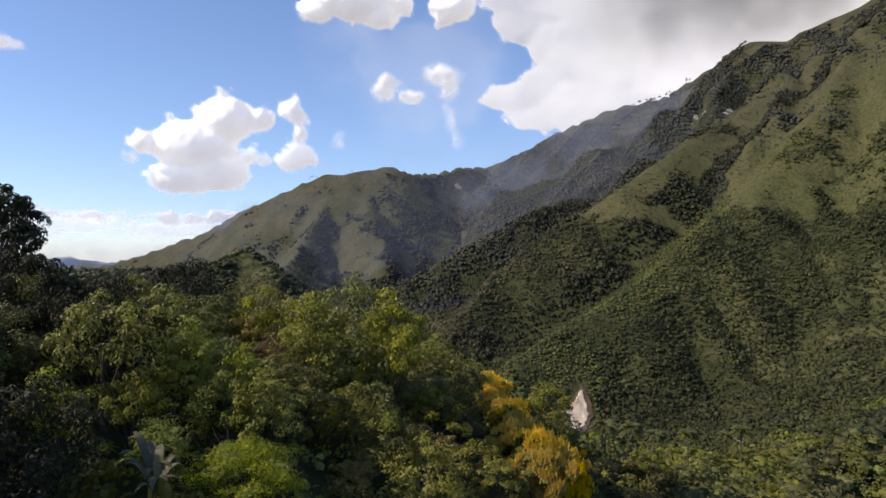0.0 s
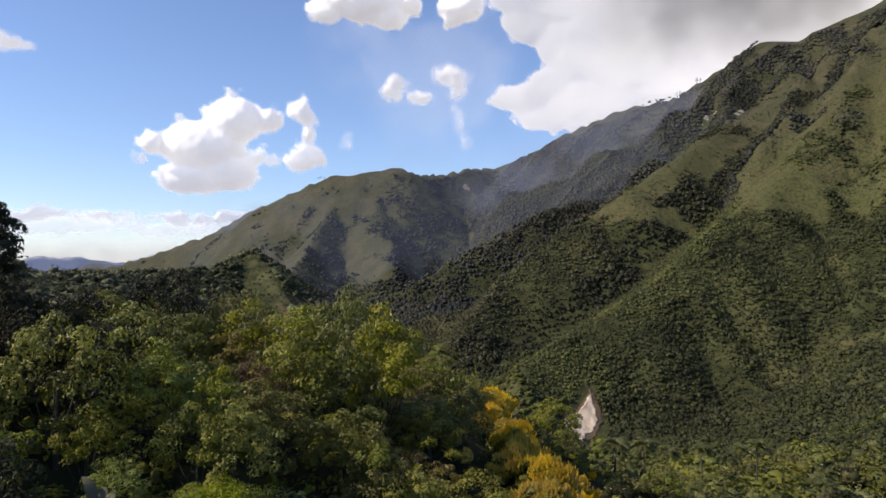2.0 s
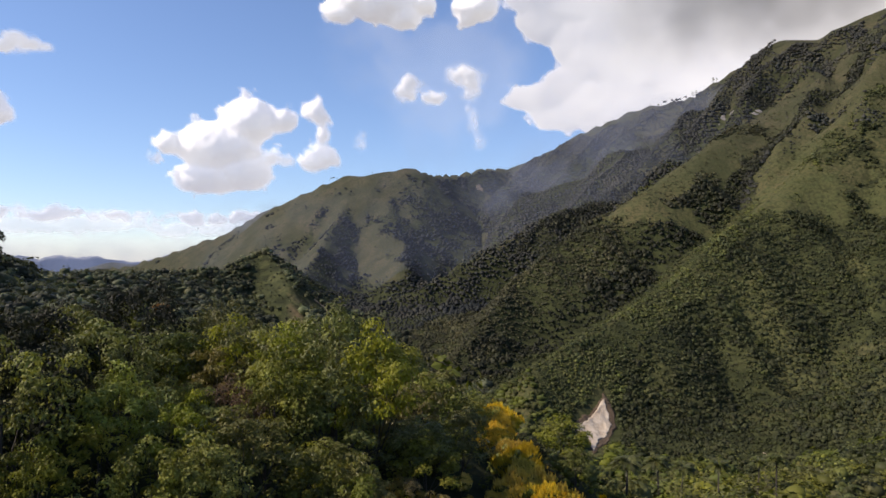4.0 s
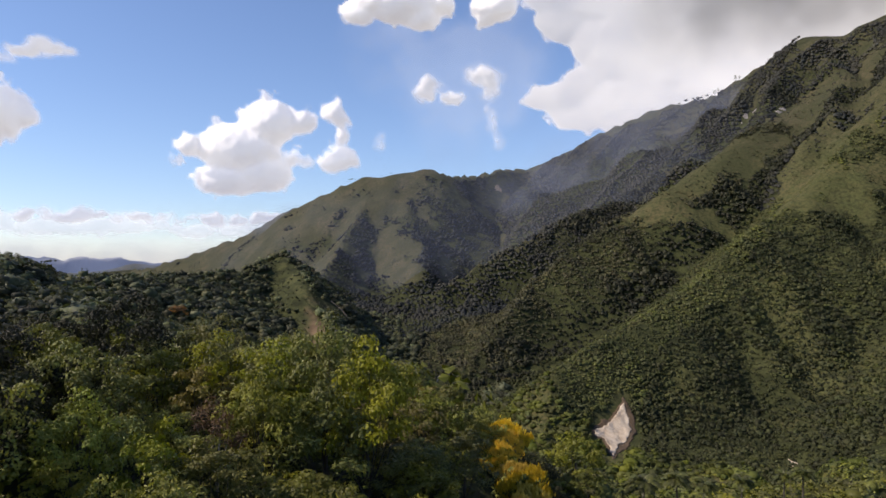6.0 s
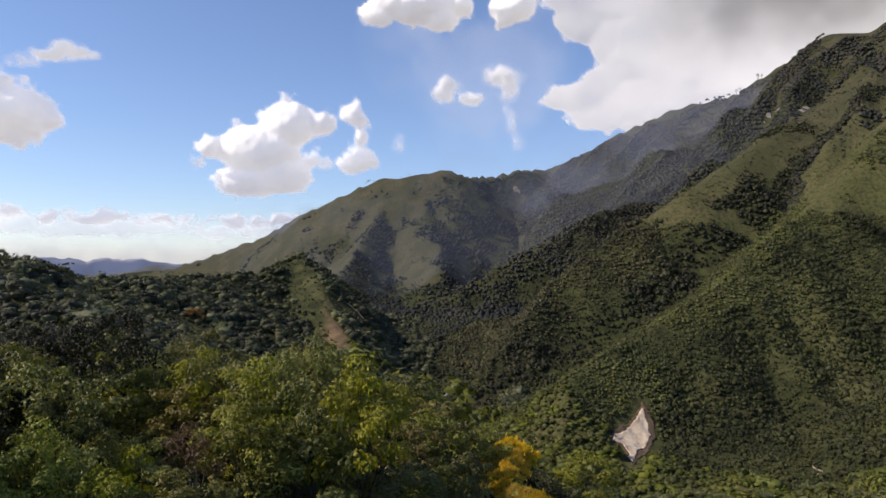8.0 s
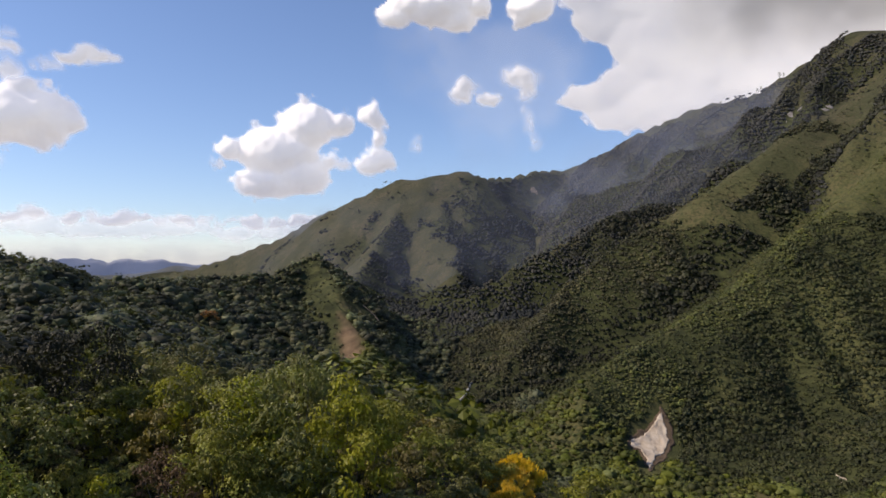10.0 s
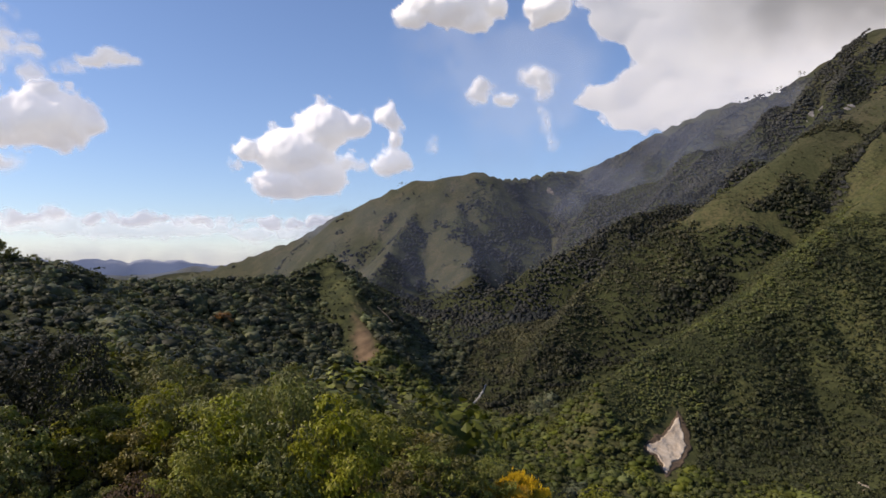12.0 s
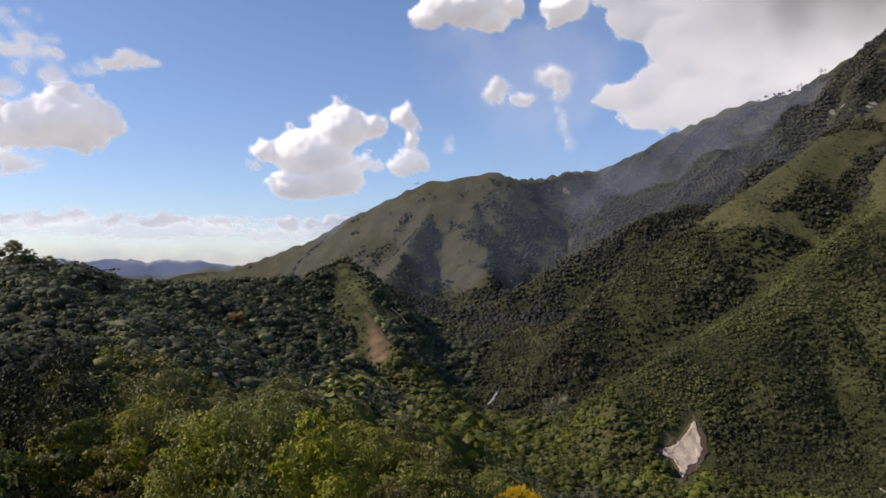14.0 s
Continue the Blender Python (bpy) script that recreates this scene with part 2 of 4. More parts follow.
    # darker version that also carries the shade of the gullies and high flank
    "far_shade_woods": foliage("far_haze_shade_leaves", (0.022, 0.027, 0.029), (0.044, 0.049, 0.047), gloss=0.8, glow=0.15, vary=(0.82, 1.18), patches=0.012, spread=0.5),
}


# ---------------------------------------------------------------- mesh helpers
def mesh_from(name, verts, faces, material, smooth=False, floats=()):
    """A mesh from arrays of points and of three- or four-cornered faces, with float attributes on its points."""
    verts, faces = np.asarray(verts, np.float32), np.asarray(faces, np.int32)
    me = bpy.data.meshes.new(name)
    count, corners = faces.shape
    me.vertices.add(len(verts))
    me.vertices.foreach_set("co", verts.ravel())
    me.loops.add(count * corners)
    me.loops.foreach_set("vertex_index", faces.ravel())
    me.polygons.add(count)
    me.polygons.foreach_set("loop_start", np.arange(0, count * corners, corners, dtype=np.int32))
    me.polygons.foreach_set("use_smooth", np.broadcast_to(smooth, count).copy())
    for key, values in floats:
        layer = me.attributes.new(key, "FLOAT", "POINT")
        layer.data.foreach_set("value", np.asarray(values, np.float32))
    me.materials.append(material)
    me.update(calc_edges=True)
    me.validate()
    return me


def part(name, me, parent, label=""):
    ob = new(name, me)
    ob.parent = parent
    return tagged(ob, label)


def unit(v):
    return v / np.maximum(np.linalg.norm(v, axis=-1, keepdims=True), 1e-9)


def leaf_quads(centres, facing, size, gen, narrow=0.55, fold=0.25):
    """Folded four-cornered leaves at centres, whose upper sides look along facing."""
    n = len(centres)
    facing = unit(facing)
    along_leaf = unit(np.cross(facing, gen.normal(size=(n, 3))))
    across = np.cross(facing, along_leaf)
    size = np.broadcast_to(np.asarray(size, float), (n,))[:, None] * gen.uniform(0.7, 1.3, (n, 1))
    sink = facing * size * fold * gen.uniform(0.3, 1.0, (n, 1))
    tip, left, root, right = centres + along_leaf * size / 2, centres + across * size * narrow / 2 - sink, centres - along_leaf * size / 2, centres - across * size * narrow / 2 - sink
    verts = np.stack([tip, left, root, right], 1).reshape(-1, 3)
    return verts, np.arange(4 * n).reshape(n, 4)


def tube(points, radii, sides=6):
    """A tapered round limb through points."""
    points = np.asarray(points, float)
    verts, faces = [], []
    for k, p in enumerate(points):
        way = unit(points[min(k + 1, len(points) - 1)] - points[max(k - 1, 0)])
        side = unit(np.cross(way, (0.3, 0.9, 0.2)))
        other = np.cross(way, side)
        for s in range(sides):
            turn = 2 * math.pi * s / sides
            verts.append(p + radii[k] * (math.cos(turn) * side + math.sin(turn) * other))
    for k in range(len(points) - 1):
        for s in range(sides):
            a, b = k * sides + s, k * sides + (s + 1) % sides
            faces.append((a, b, b + sides, a + sides))
    return np.array(verts), np.array(faces)


def joined(pieces):
    verts, faces, base = [], [], 0
    for v, f in pieces:
        verts.append(v)
        faces.append(f + base)
        base += len(v)
    return np.concatenate(verts), np.concatenate(faces)


# ---------------------------------------------------------------- land form
rng = np.random.default_rng(7)
TABLE = np.random.default_rng(3).random((256, 256))


def value_noise(x, y):
    """Smooth noise from 0 to 1 with a cell of one unit."""
    xi, yi = np.floor(x).astype(int), np.floor(y).astype(int)
    u, v = x - xi, y - yi
    u, v = u * u * (3 - 2 * u), v * v * (3 - 2 * v)
    a, b = xi & 255, yi & 255
    c, d = (a + 1) & 255, (b + 1) & 255
    return (TABLE[a, b] * (1 - u) + TABLE[c, b] * u) * (1 - v) + (TABLE[a, d] * (1 - u) + TABLE[c, d] * u) * v


def fbm(x, y, size, octaves=4):
    """Layered noise round 0, about -1 to 1, whose largest waves are size metres long."""
    total, amp, norm = 0.0, 1.0, 0.0
    for k in range(octaves):
        total = total + amp * (2 * value_noise(x / size + 17.3 * k, y / size + 9.1 * k) - 1)
        norm += amp
        amp, size = amp * 0.5, size * 0.5
    return total / norm * 1.6


# Crest lines: x, y, height of the ground; fall per metre near the crest; growth of the fall with distance; steepest fall
RIDGES = {
    "far_hill": ([(-1900, 2100, 60), (-1100, 1750, 94), (-715, 1550, 162), (-517, 1500, 219), (-369, 1430, 277), (-268, 1380, 318), (-172, 1380, 337), (-93, 1380, 339), (-68, 1420, 334), (-20, 1500, 346), (40, 1550, 364), (102, 1600, 378), (145, 1600, 392)], 0.80, 0.0, 0.80),
    "main_ridge": ([(145, 1600, 384), (233, 1500, 430), (321, 1400, 458), (385, 1340, 464), (421, 1300, 462), (470, 1240, 494), (514, 1180, 524), (569, 1120, 518), (629, 1080, 544), (700, 1020, 570), (950, 990, 600), (1400, 900, 620), (1900, 300, 560), (2000, -400, 500)], 0.62, 0.0004, 0.95),
    "hill_spur_a": ([(-215, 1365, 305), (-211, 1340, 289), (-219, 1250, 242), (-231, 1160, 193), (-238, 1060, 148)], 0.6, 0.002, 0.9),
    "hill_spur_b": ([(-147, 1360, 312), (-126, 1250, 241), (-104, 1150, 183), (-86, 1060, 142)], 0.55, 0.002, 0.85),
    "hill_spur_c": ([(-40, 1500, 315), (-20, 1330, 240), (-50, 1180, 165), (-90, 1050, 105)], 0.5, 0.002, 0.75),
    "back_spur": ([(470, 1170, 430), (412, 1130, 383), (332, 1100, 321), (247, 1070, 277), (163, 1030, 233), (83, 990, 196), (-14, 940, 149), (-62, 910, 122), (-116, 880, 96)], 0.65, 0.003, 1.1),
    "middle_spur": ([(672, 1040, 490), (607, 1030, 462), (507, 1000, 412), (418, 970, 362), (362, 940, 331), (282, 890, 270), (230, 860, 239), (169, 830, 204), (99, 800, 165), (50, 770, 128), (15, 720, 90), (-10, 670, 56), (-28, 630, 36)], 0.65, 0.003, 1.15),
    "near_spur": ([(760, 940, 510), (594, 920, 431), (524, 890, 388), (451, 850, 331), (389, 810, 272), (331, 770, 224), (285, 740, 190), (222, 700, 147), (164, 660, 113), (111, 620, 88), (74, 570, 66), (56, 530, 45), (52, 505, 30)], 0.42, 0.0015, 0.62),
    "east_spur": ([(900, 760, 520), (640, 700, 345), (500, 620, 225), (420, 540, 140)], 0.45, 0.001, 0.6),
    "left_crest": ([(-520, 200, 170), (-400, 330, 168), (-318, 400, 157), (-309, 430, 149), (-316, 500, 139), (-291, 560, 136), (-280, 640, 137)], 0.28, 0.001, 0.5),
    "bare_spur": ([(-280, 640, 137), (-259, 720, 142), (-226, 770, 160), (-180, 700, 131), (-151, 640, 102), (-123, 590, 82), (-102, 560, 66)], 0.45, 0.004, 1.0),
    "home_crest": ([(-90, -300, 150), (-70, -80, 134), (-60, 0, 134), (-48, 60, 133), (-27, 112, 128), (-24, 132, 124)], 0.13, 0.0065, 0.62),
    "home_saddle": ([(-70, 0, 129), (-112, 120, 126), (-158, 268, 122), (-318, 400, 152)], 0.16, 0.004, 0.5),
    "home_shoulder": ([(-30, 92, 127.5), (-14, 92, 124.0), (-4, 93, 121.0), (2, 101, 118.0), (7.5, 121, 117.0)], 0.42, 0.006, 0.8),
    "palm_bench": ([(15, 85, 104), (55, 155, 92), (105, 222, 77), (165, 262, 79), (260, 330, 86)], 0.25, 0.005, 0.6),
}
RIVER = [(-130, 1000, 92), (-113, 860, 84), (-70, 720, 60), (-48, 640, 38), (-20, 590, 25), (24, 535, 18), (80, 480, 13), (130, 430, 10), (230, 380, 4), (420, 300, -6), (700, 120, -20), (900, -400, -40)]


# Ribs and gullies down the flanks: their spacing and depth in metres
RIBS = {"far_hill": (110, 9), "hill_spur_a": (70, 5), "hill_spur_b": (75, 6), "hill_spur_c": (70, 6), "main_ridge": (85, 26), "back_spur": (85, 14), "middle_spur": (90, 15), "near_spur": (80, 13), "east_spur": (80, 12), "left_crest": (75, 8), "home_crest": (60, 1.5), "home_saddle": (70, 3), "home_shoulder": (60, 1), "palm_bench": (60, 2), "bare_spur": (60, 6)}


def along(line, x, y):
    """Distance from a line of points, and the height and the length along the line at its nearest place."""
    best, high, far, gone = np.full(np.shape(x), 1e9), np.zeros(np.shape(x)), np.zeros(np.shape(x)), 0.0
    for (x0, y0, z0), (x1, y1, z1) in zip(line, line[1:]):
        dx, dy = x1 - x0, y1 - y0
        s = np.clip(((x - x0) * dx + (y - y0) * dy) / (dx * dx + dy * dy), 0, 1)
        d = np.hypot(x - x0 - s * dx, y - y0 - s * dy)
        near = d < best
        best, high, far = np.where(near, d, best), np.where(near, z0 + s * (z1 - z0), high), np.where(near, gone + s * math.hypot(dx, dy), far)
        gone += math.hypot(dx, dy)
    return best, high, far


def roof(name, x, y):
    """The height that one ridge alone would give, and the distance from its crest."""
    line, fall, grow, steep = RIDGES[name]
    turn = (steep - fall) / (2 * grow) if grow else 0.0
    dists, highs = [], []
    for (x0, y0, z0), (x1, y1, z1) in zip(line, line[1:]):
        dx, dy = x1 - x0, y1 - y0
        s = np.clip(((x - x0) * dx + (y - y0) * dy) / (dx * dx + dy * dy), 0, 1)
        dists.append(np.hypot(x - x0 - s * dx, y - y0 - s * dy))
        highs.append(z0 + s * (z1 - z0))
    near = np.min(dists, axis=0)
    # the height of the nearest stretch of crest, passing smoothly to the next one
    share = [np.exp(-(d - near) / (1.5 + 0.10 * near)) for d in dists]
    top = sum(w * z for w, z in zip(share, highs)) / sum(share)
    top = top - np.where(near < turn, fall * near + grow * near * near, (fall + grow * turn) * turn + steep * (near - turn))
    wide, deep = RIBS.get(name, (80.0, 5.0))
    (x0, y0, _), (x1, y1, _) = line[0], line[-1]
    s = ((x - x0) * (x1 - x0) + (y - y0) * (y1 - y0)) / math.hypot(x1 - x0, y1 - y0)
    rib = np.abs(2 * np.mod(s / wide + 0.45 * fbm(x, y + 60, 110, 2) + 0.2 * np.sin(s / 97), 1) - 1)
    return top - deep * np.clip(near / 70, 0, 1) * (1 - rib) ** 0.8, near


def ground_height(x, y):
    """The height of the bare ground, with gullies and small unevenness."""
    x, y = np.asarray(x, float), np.asarray(y, float)
    wx, wy = x + 14 * fbm(x + 50, y, 130, 3), y + 14 * fbm(x, y + 90, 130, 3)
    far = np.clip((np.hypot(x, y) - 200) / 300, 0, 1)
    px, py = x + (wx - x) * far, y + (wy - y) * far
    total, soft, away = 0.0, 3.0, np.full(np.shape(x), 1e9)
    d, bed, _ = along(RIVER, x, y)
    floor_z = bed + np.minimum(0.10 * d, 40) - 90 * np.clip((np.hypot(x, y) - 900) / 500, 0, 1) * np.clip((-x / np.maximum(y, 1) - 0.32) / 0.15, 0, 1)
    tops = [floor_z]
    for name in RIDGES:
        z, dist = roof(name, px, py)
        tops.append(z)
        away = np.minimum(away, dist)
    peak = np.max(tops, axis=0)
    for z in tops:
        total = total + np.exp(np.clip((z - peak) / soft, -40, 0))
    h = peak + soft * np.log(total) - soft * 0.3
    flank = np.clip(away / 90, 0.12, 1) * far
    steep_part = np.clip((h - floor_z) / 60, 0, 1)
    h = h - flank * steep_part * (9 * np.abs(fbm(x, y, 95, 3)) - 2) + 1.6 * fbm(x + 7, y, 22, 3)
    # the plain far to the west and the low hills on the horizon
    r = np.hypot(x, y)
    plain = np.clip((r - 2300) / 1200, 0, 1)
    low = 45 + 20 * fbm(x, y, 900, 4) + 95 * np.exp(-((r - 3900) / 330) ** 2) * (1 + 0.55 * fbm(x, y, 420, 3)) + 25 * np.exp(-((r - 3200) / 250) ** 2) * (1 + fbm(x + 99, y, 500, 3))
    return h * (1 - plain) + low * plain


# ---------------------------------------------------------------- ground
def slope_facing(x, y):
    """How far the ground looks towards the south, where the valley's mouth lies: -1 to 1."""
    step = 6.0
    gx = (ground_height(x + step, y) - ground_height(x - step, y)) / (2 * step)
    gy = (ground_height(x, y + step) - ground_height(x, y - step)) / (2 * step)
    away = np.maximum(np.hypot(x, y), 1.0)
    return (gx * x + gy * y) / away / np.sqrt(1 + gx * gx + gy * gy)


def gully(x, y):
    """1 along the wooded gully between the near and the middle spur, where shade is put in as dark trees, 0 away from
    it.
    """
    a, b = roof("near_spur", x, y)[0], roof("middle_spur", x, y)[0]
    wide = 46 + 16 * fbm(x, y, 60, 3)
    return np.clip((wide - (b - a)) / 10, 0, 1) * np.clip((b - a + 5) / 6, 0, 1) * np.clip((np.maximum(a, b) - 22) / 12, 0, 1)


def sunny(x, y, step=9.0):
    """How far the ground looks to the west, the sunlit side kept to grass while the shaded east side is darkened by
    woods: 0 to 1.
    """
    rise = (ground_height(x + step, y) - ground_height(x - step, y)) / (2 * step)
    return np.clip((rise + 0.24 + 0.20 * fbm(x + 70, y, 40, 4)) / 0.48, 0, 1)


def patch_of(x, y, runs):
    """1 inside a row of round patches (x, y, radius), with an uneven edge, 0 outside."""
    ragged = 0.30 * fbm(x + 13, y + 5, 16, 3)
    return np.max([np.clip((1 + ragged - np.hypot(x - a, y - b) / r) * r / 4, 0, 1) for a, b, r in runs], axis=0)


SPUR_GRASS = ((-222, 768, 8), (-212, 754, 9), (-201, 734, 9.5), (-192, 717, 9), (-183, 700, 9), (-173, 687, 8.5), (-164, 680, 8), (-155, 687, 7), (-146, 687, 7), (-134, 691, 6), (-124, 704, 6), (-158, 668, 8), (-132, 540, 8), (-119, 554, 9), (-108, 568, 9), (-95, 580, 9), (-84, 620, 8))
SPUR_SOIL = ((-160, 657, 5), (-151, 639, 9), (-143, 620, 10.5), (-135, 602, 10.5), (-128, 588, 8), (-196, 768, 6), (-184, 766, 6), (-172, 768, 5))
SADDLE_GRASS = ((200, 828, 18), (225, 819, 20), (250, 812, 18), (272, 804, 14), (180, 838, 12))
HIGH_GRASS = ((430, 815, 60), (500, 838, 60), (459, 751, 55), (345, 765, 30), (395, 775, 45), (560, 800, 70))
LOW_GRASS = ((367, 590, 32), (395, 610, 30), (320, 575, 24), (300, 520, 22), (330, 545, 22))


def spur_open(x, y):
    """The open brow of the bare spur, and the low growth on the slope below it."""
    runs = [(a - 0.28 * 7, b - 7, r * 1.25 + 3) for a, b, r in SPUR_GRASS + SPUR_SOIL]
    return np.max([np.clip(2 - np.hypot(x - a, y - b) / r, 0, 1) for a, b, r in runs + list(SPUR_GRASS + SPUR_SOIL)], axis=0) * (y > 520)


def cover(x, y, z):
    """Shares of open grass, of bare soil and of grass under the bushes at a place, 0 to 1."""
    wave = fbm(x + 31, y + 11, 60, 3)
    grass = np.zeros(np.shape(x))

    def near(name, wide, most=1.0):
        d = along(RIDGES[name][0], x, y)[0]
        return most * np.clip((wide - d - 18 * wave) / 22 + 0.5, 0, 1) * (wide > 0)

    patch = np.clip(0.75 + 0.9 * fbm(x + 200, y, 45, 3), 0, 1)
    for name, wide, most in (
        ("middle_spur", np.clip((z - 185) * 0.8, 0, 48), 1.0),
        ("near_spur", np.clip((z - 190) * 0.9, 0, 110), 0.95),
        ("east_spur", np.clip((z - 130) * 1.2, 0, 80), 0.85),
        ("main_ridge", 30, 0.35),
    ):
        grass = np.maximum(grass, near(name, wide, most) * patch)
    west_side = sunny(x, y)
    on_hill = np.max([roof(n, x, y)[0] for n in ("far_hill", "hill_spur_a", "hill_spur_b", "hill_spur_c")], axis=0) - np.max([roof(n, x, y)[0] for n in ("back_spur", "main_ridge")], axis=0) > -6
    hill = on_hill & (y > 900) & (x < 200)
    # lit west and shaded east sides are put into the cover as grass and woods
    grass = np.where(hill, west_side * np.clip((z - 118 + 20 * wave) / 22, 0.12, 1) * np.clip(0.85 + 0.8 * fbm(x + 200, y, 34, 4), 0.1, 1), grass)
    grass = np.maximum(grass, 0.97 * np.clip((along(RIDGES["far_hill"][0], x, y)[0] < 34 + 20 * wave) * (x < -60) * 1.0, 0, 1) * np.clip(0.9 + 0.9 * fbm(x, y, 30, 3), 0, 1))
    grass = grass * (1 - gully(x, y))
    grass = np.maximum(grass, 0.97 * patch_of(x, y, SADDLE_GRASS))
    grass = np.maximum(grass, 0.62 * patch_of(x, y, HIGH_GRASS) * np.clip(0.70 + 0.9 * fbm(x + 60, y, 38, 3), 0.25, 1) * (1 - 0.8 * gully(x, y)))
    grass = np.maximum(grass, 0.45 * patch_of(x, y, LOW_GRASS) * np.clip(0.8 + 0.9 * fbm(x + 90, y, 30, 3), 0.2, 1))
    flank = np.clip((np.maximum(roof("near_spur", x, y)[0], roof("east_spur", x, y)[0]) - z + 14) / 8, 0, 1) * (z > 25) * (x > 30) * (y < 1000)
    sward = np.maximum(grass, flank * (1 - gully(x, y)) * np.clip(0.30 + 0.35 * fbm(x, y + 300, 70, 3), 0.05, 0.55))
    crests = np.minimum(along(RIDGES["back_spur"][0], x, y)[0] - 10, along(RIDGES["main_ridge"][0], x, y)[0] - 70) + 25 * wave
    sward = np.maximum(sward, 0.45 * np.clip((y - 820) / 160, 0, 1) * np.clip((50 - crests) / 30, 0.15, 1))
    grass = np.maximum(grass, np.clip((np.hypot(x, y) - 1050) / 300, 0, 0.35) * (x < -0.45 * y))
    grass = np.maximum(grass, 0.93 * patch_of(x, y, SPUR_GRASS) * np.clip(0.85 + 0.9 * fbm(x, y, 25, 2), 0.3, 1))
    bare = patch_of(x, y, SPUR_SOIL) * np.clip(0.95 + 0.7 * fbm(x, y + 5, 18, 3), 0, 1)
    floor_share = np.clip(1.4 - (along(RIVER, x, y)[0] + 18 * fbm(x, y + 77, 50, 2)) / np.where(x < 25, 92, 42), 0, 0.9) * (y > 330) * (y < 620)
    return grass, bare, np.maximum(np.maximum(sward, grass), floor_share)


def build_ground():
    front = np.radians(np.arange(-52, 52.01, 0.42))
    behind = np.radians(np.arange(56, 304.1, 4.0))
    turns = np.concatenate([front, behind])
    radii = np.concatenate([[0.5], np.geomspace(8, 140, 40), np.geomspace(145, 1700, 150), np.geomspace(1730, 4900, 50)])
    rr, aa = np.meshgrid(radii, turns, indexing="ij")
    x, y = rr * np.sin(aa), rr * np.cos(aa)
    z = ground_height(x, y)
    n, m = rr.shape
    i, j = np.meshgrid(np.arange(n - 1), np.arange(m), indexing="ij")
    k = (j + 1) % m
    faces = np.stack([i * m + j, (i + 1) * m + j, (i + 1) * m + k, i * m + k], -1).reshape(-1, 4)[:, ::-1]
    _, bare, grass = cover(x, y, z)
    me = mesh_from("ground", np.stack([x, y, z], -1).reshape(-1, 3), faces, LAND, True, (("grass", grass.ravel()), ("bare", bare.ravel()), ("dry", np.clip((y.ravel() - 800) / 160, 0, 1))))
    return tagged(new("ground", me), "steep valley land of forest floor, dry grass spurs and bare soil", "ground", kind="structure")


build_ground()


# ---------------------------------------------------------------- clouds
def cloud(label, spans, seed, far=4600.0, step=0.16, dense=0.0, body=1.0, soft=0.75, bulge=66.0, passes=3):
    """A heaped cloud far off: rounded masses (bearing, height in degrees, half width, half height), each grown over with smaller lobes."""
    own = np.random.default_rng(seed)
    lobes = []
    for a, e, w, h in spans:
        lobes.append((a, e, w, h))
        for _ in range(10 if h > 1.0 else 4):
            turn, out, size = own.uniform(0, 6.283), own.uniform(0.40, 0.72), own.uniform(0.28, 0.48) * min(w, h)
            lobes.append((a + out * w * math.cos(turn), e + out * h * math.sin(turn), size * own.uniform(1.0, 1.35), size))
            for _ in range(3):
                bend = own.uniform(-0.4, 3.5)
                lobes.append((lobes[-1][0] + size * 0.8 * math.cos(bend), lobes[-1][1] + size * 0.7 * math.sin(bend), size * 0.55, size * 0.5))
    lobes = np.array(lobes)
    a0, a1 = (lobes[:, 0] - lobes[:, 2]).min() - 0.8, (lobes[:, 0] + lobes[:, 2]).max() + 0.8
    e0, e1 = (lobes[:, 1] - lobes[:, 3]).min() - 0.8, (lobes[:, 1] + lobes[:, 3]).max() + 0.8
    az, el = np.meshgrid(np.arange(a0, a1, step), np.arange(e0, e1, step), indexing="ij")
    wx = az + 0.26 * fbm(az + seed, el, 1.6, 6) + 0.14 * fbm(az + seed + 9, el, 0.45, 3)
    wy = el + 0.22 * fbm(az, el + seed + 40, 1.6, 6) + 0.12 * fbm(az, el + seed + 70, 0.45, 3)
    rise = np.zeros(az.shape)
    for a, e, w, h in lobes:
        d = np.clip(1 - ((wx - a) / w) ** 2 - ((wy - e) / h) ** 2, 0, None)
        rise = np.maximum(rise, d ** 0.8 * min(w, h) * (1.25 if h > 0.9 else 1.05))
    for _ in range(passes):
        rise[1:-1, 1:-1] = (4 * rise[1:-1, 1:-1] + rise[:-2, 1:-1] + rise[2:, 1:-1] + rise[1:-1, :-2] + rise[1:-1, 2:]) / 8
    # thin at the rim, most of all below and where the cloud is breaking up
    thick = rise + soft * 1.1 * (fbm(az + seed * 3, el, 0.9, 5) - 0.2) * np.clip(1.2 - rise, 0, 1)
    thick = np.where(rise > 0.03, thick, 0.0)
    keep = thick > 0.02
    dist = far - bulge * np.minimum(rise, 3.0) - (0.07 * bulge if passes < 9 else 0.0) * fbm(az, el + seed, 0.8, 3) * np.clip(rise, 0, 1)
    a, e = np.radians(az), np.radians(el)
    verts = np.stack([dist * np.sin(a) * np.cos(e), dist * np.cos(a) * np.cos(e), 140 + dist * np.sin(e)], -1)
    n, m = az.shape
    i, j = np.meshgrid(np.arange(n - 1), np.arange(m - 1), indexing="ij")
    quads = np.stack([i * m + j, (i + 1) * m + j, (i + 1) * m + j + 1, i * m + j + 1], -1).reshape(-1, 4)
    quads = quads[keep.ravel()[quads].any(1)]
    used, back = np.unique(quads, return_inverse=True)
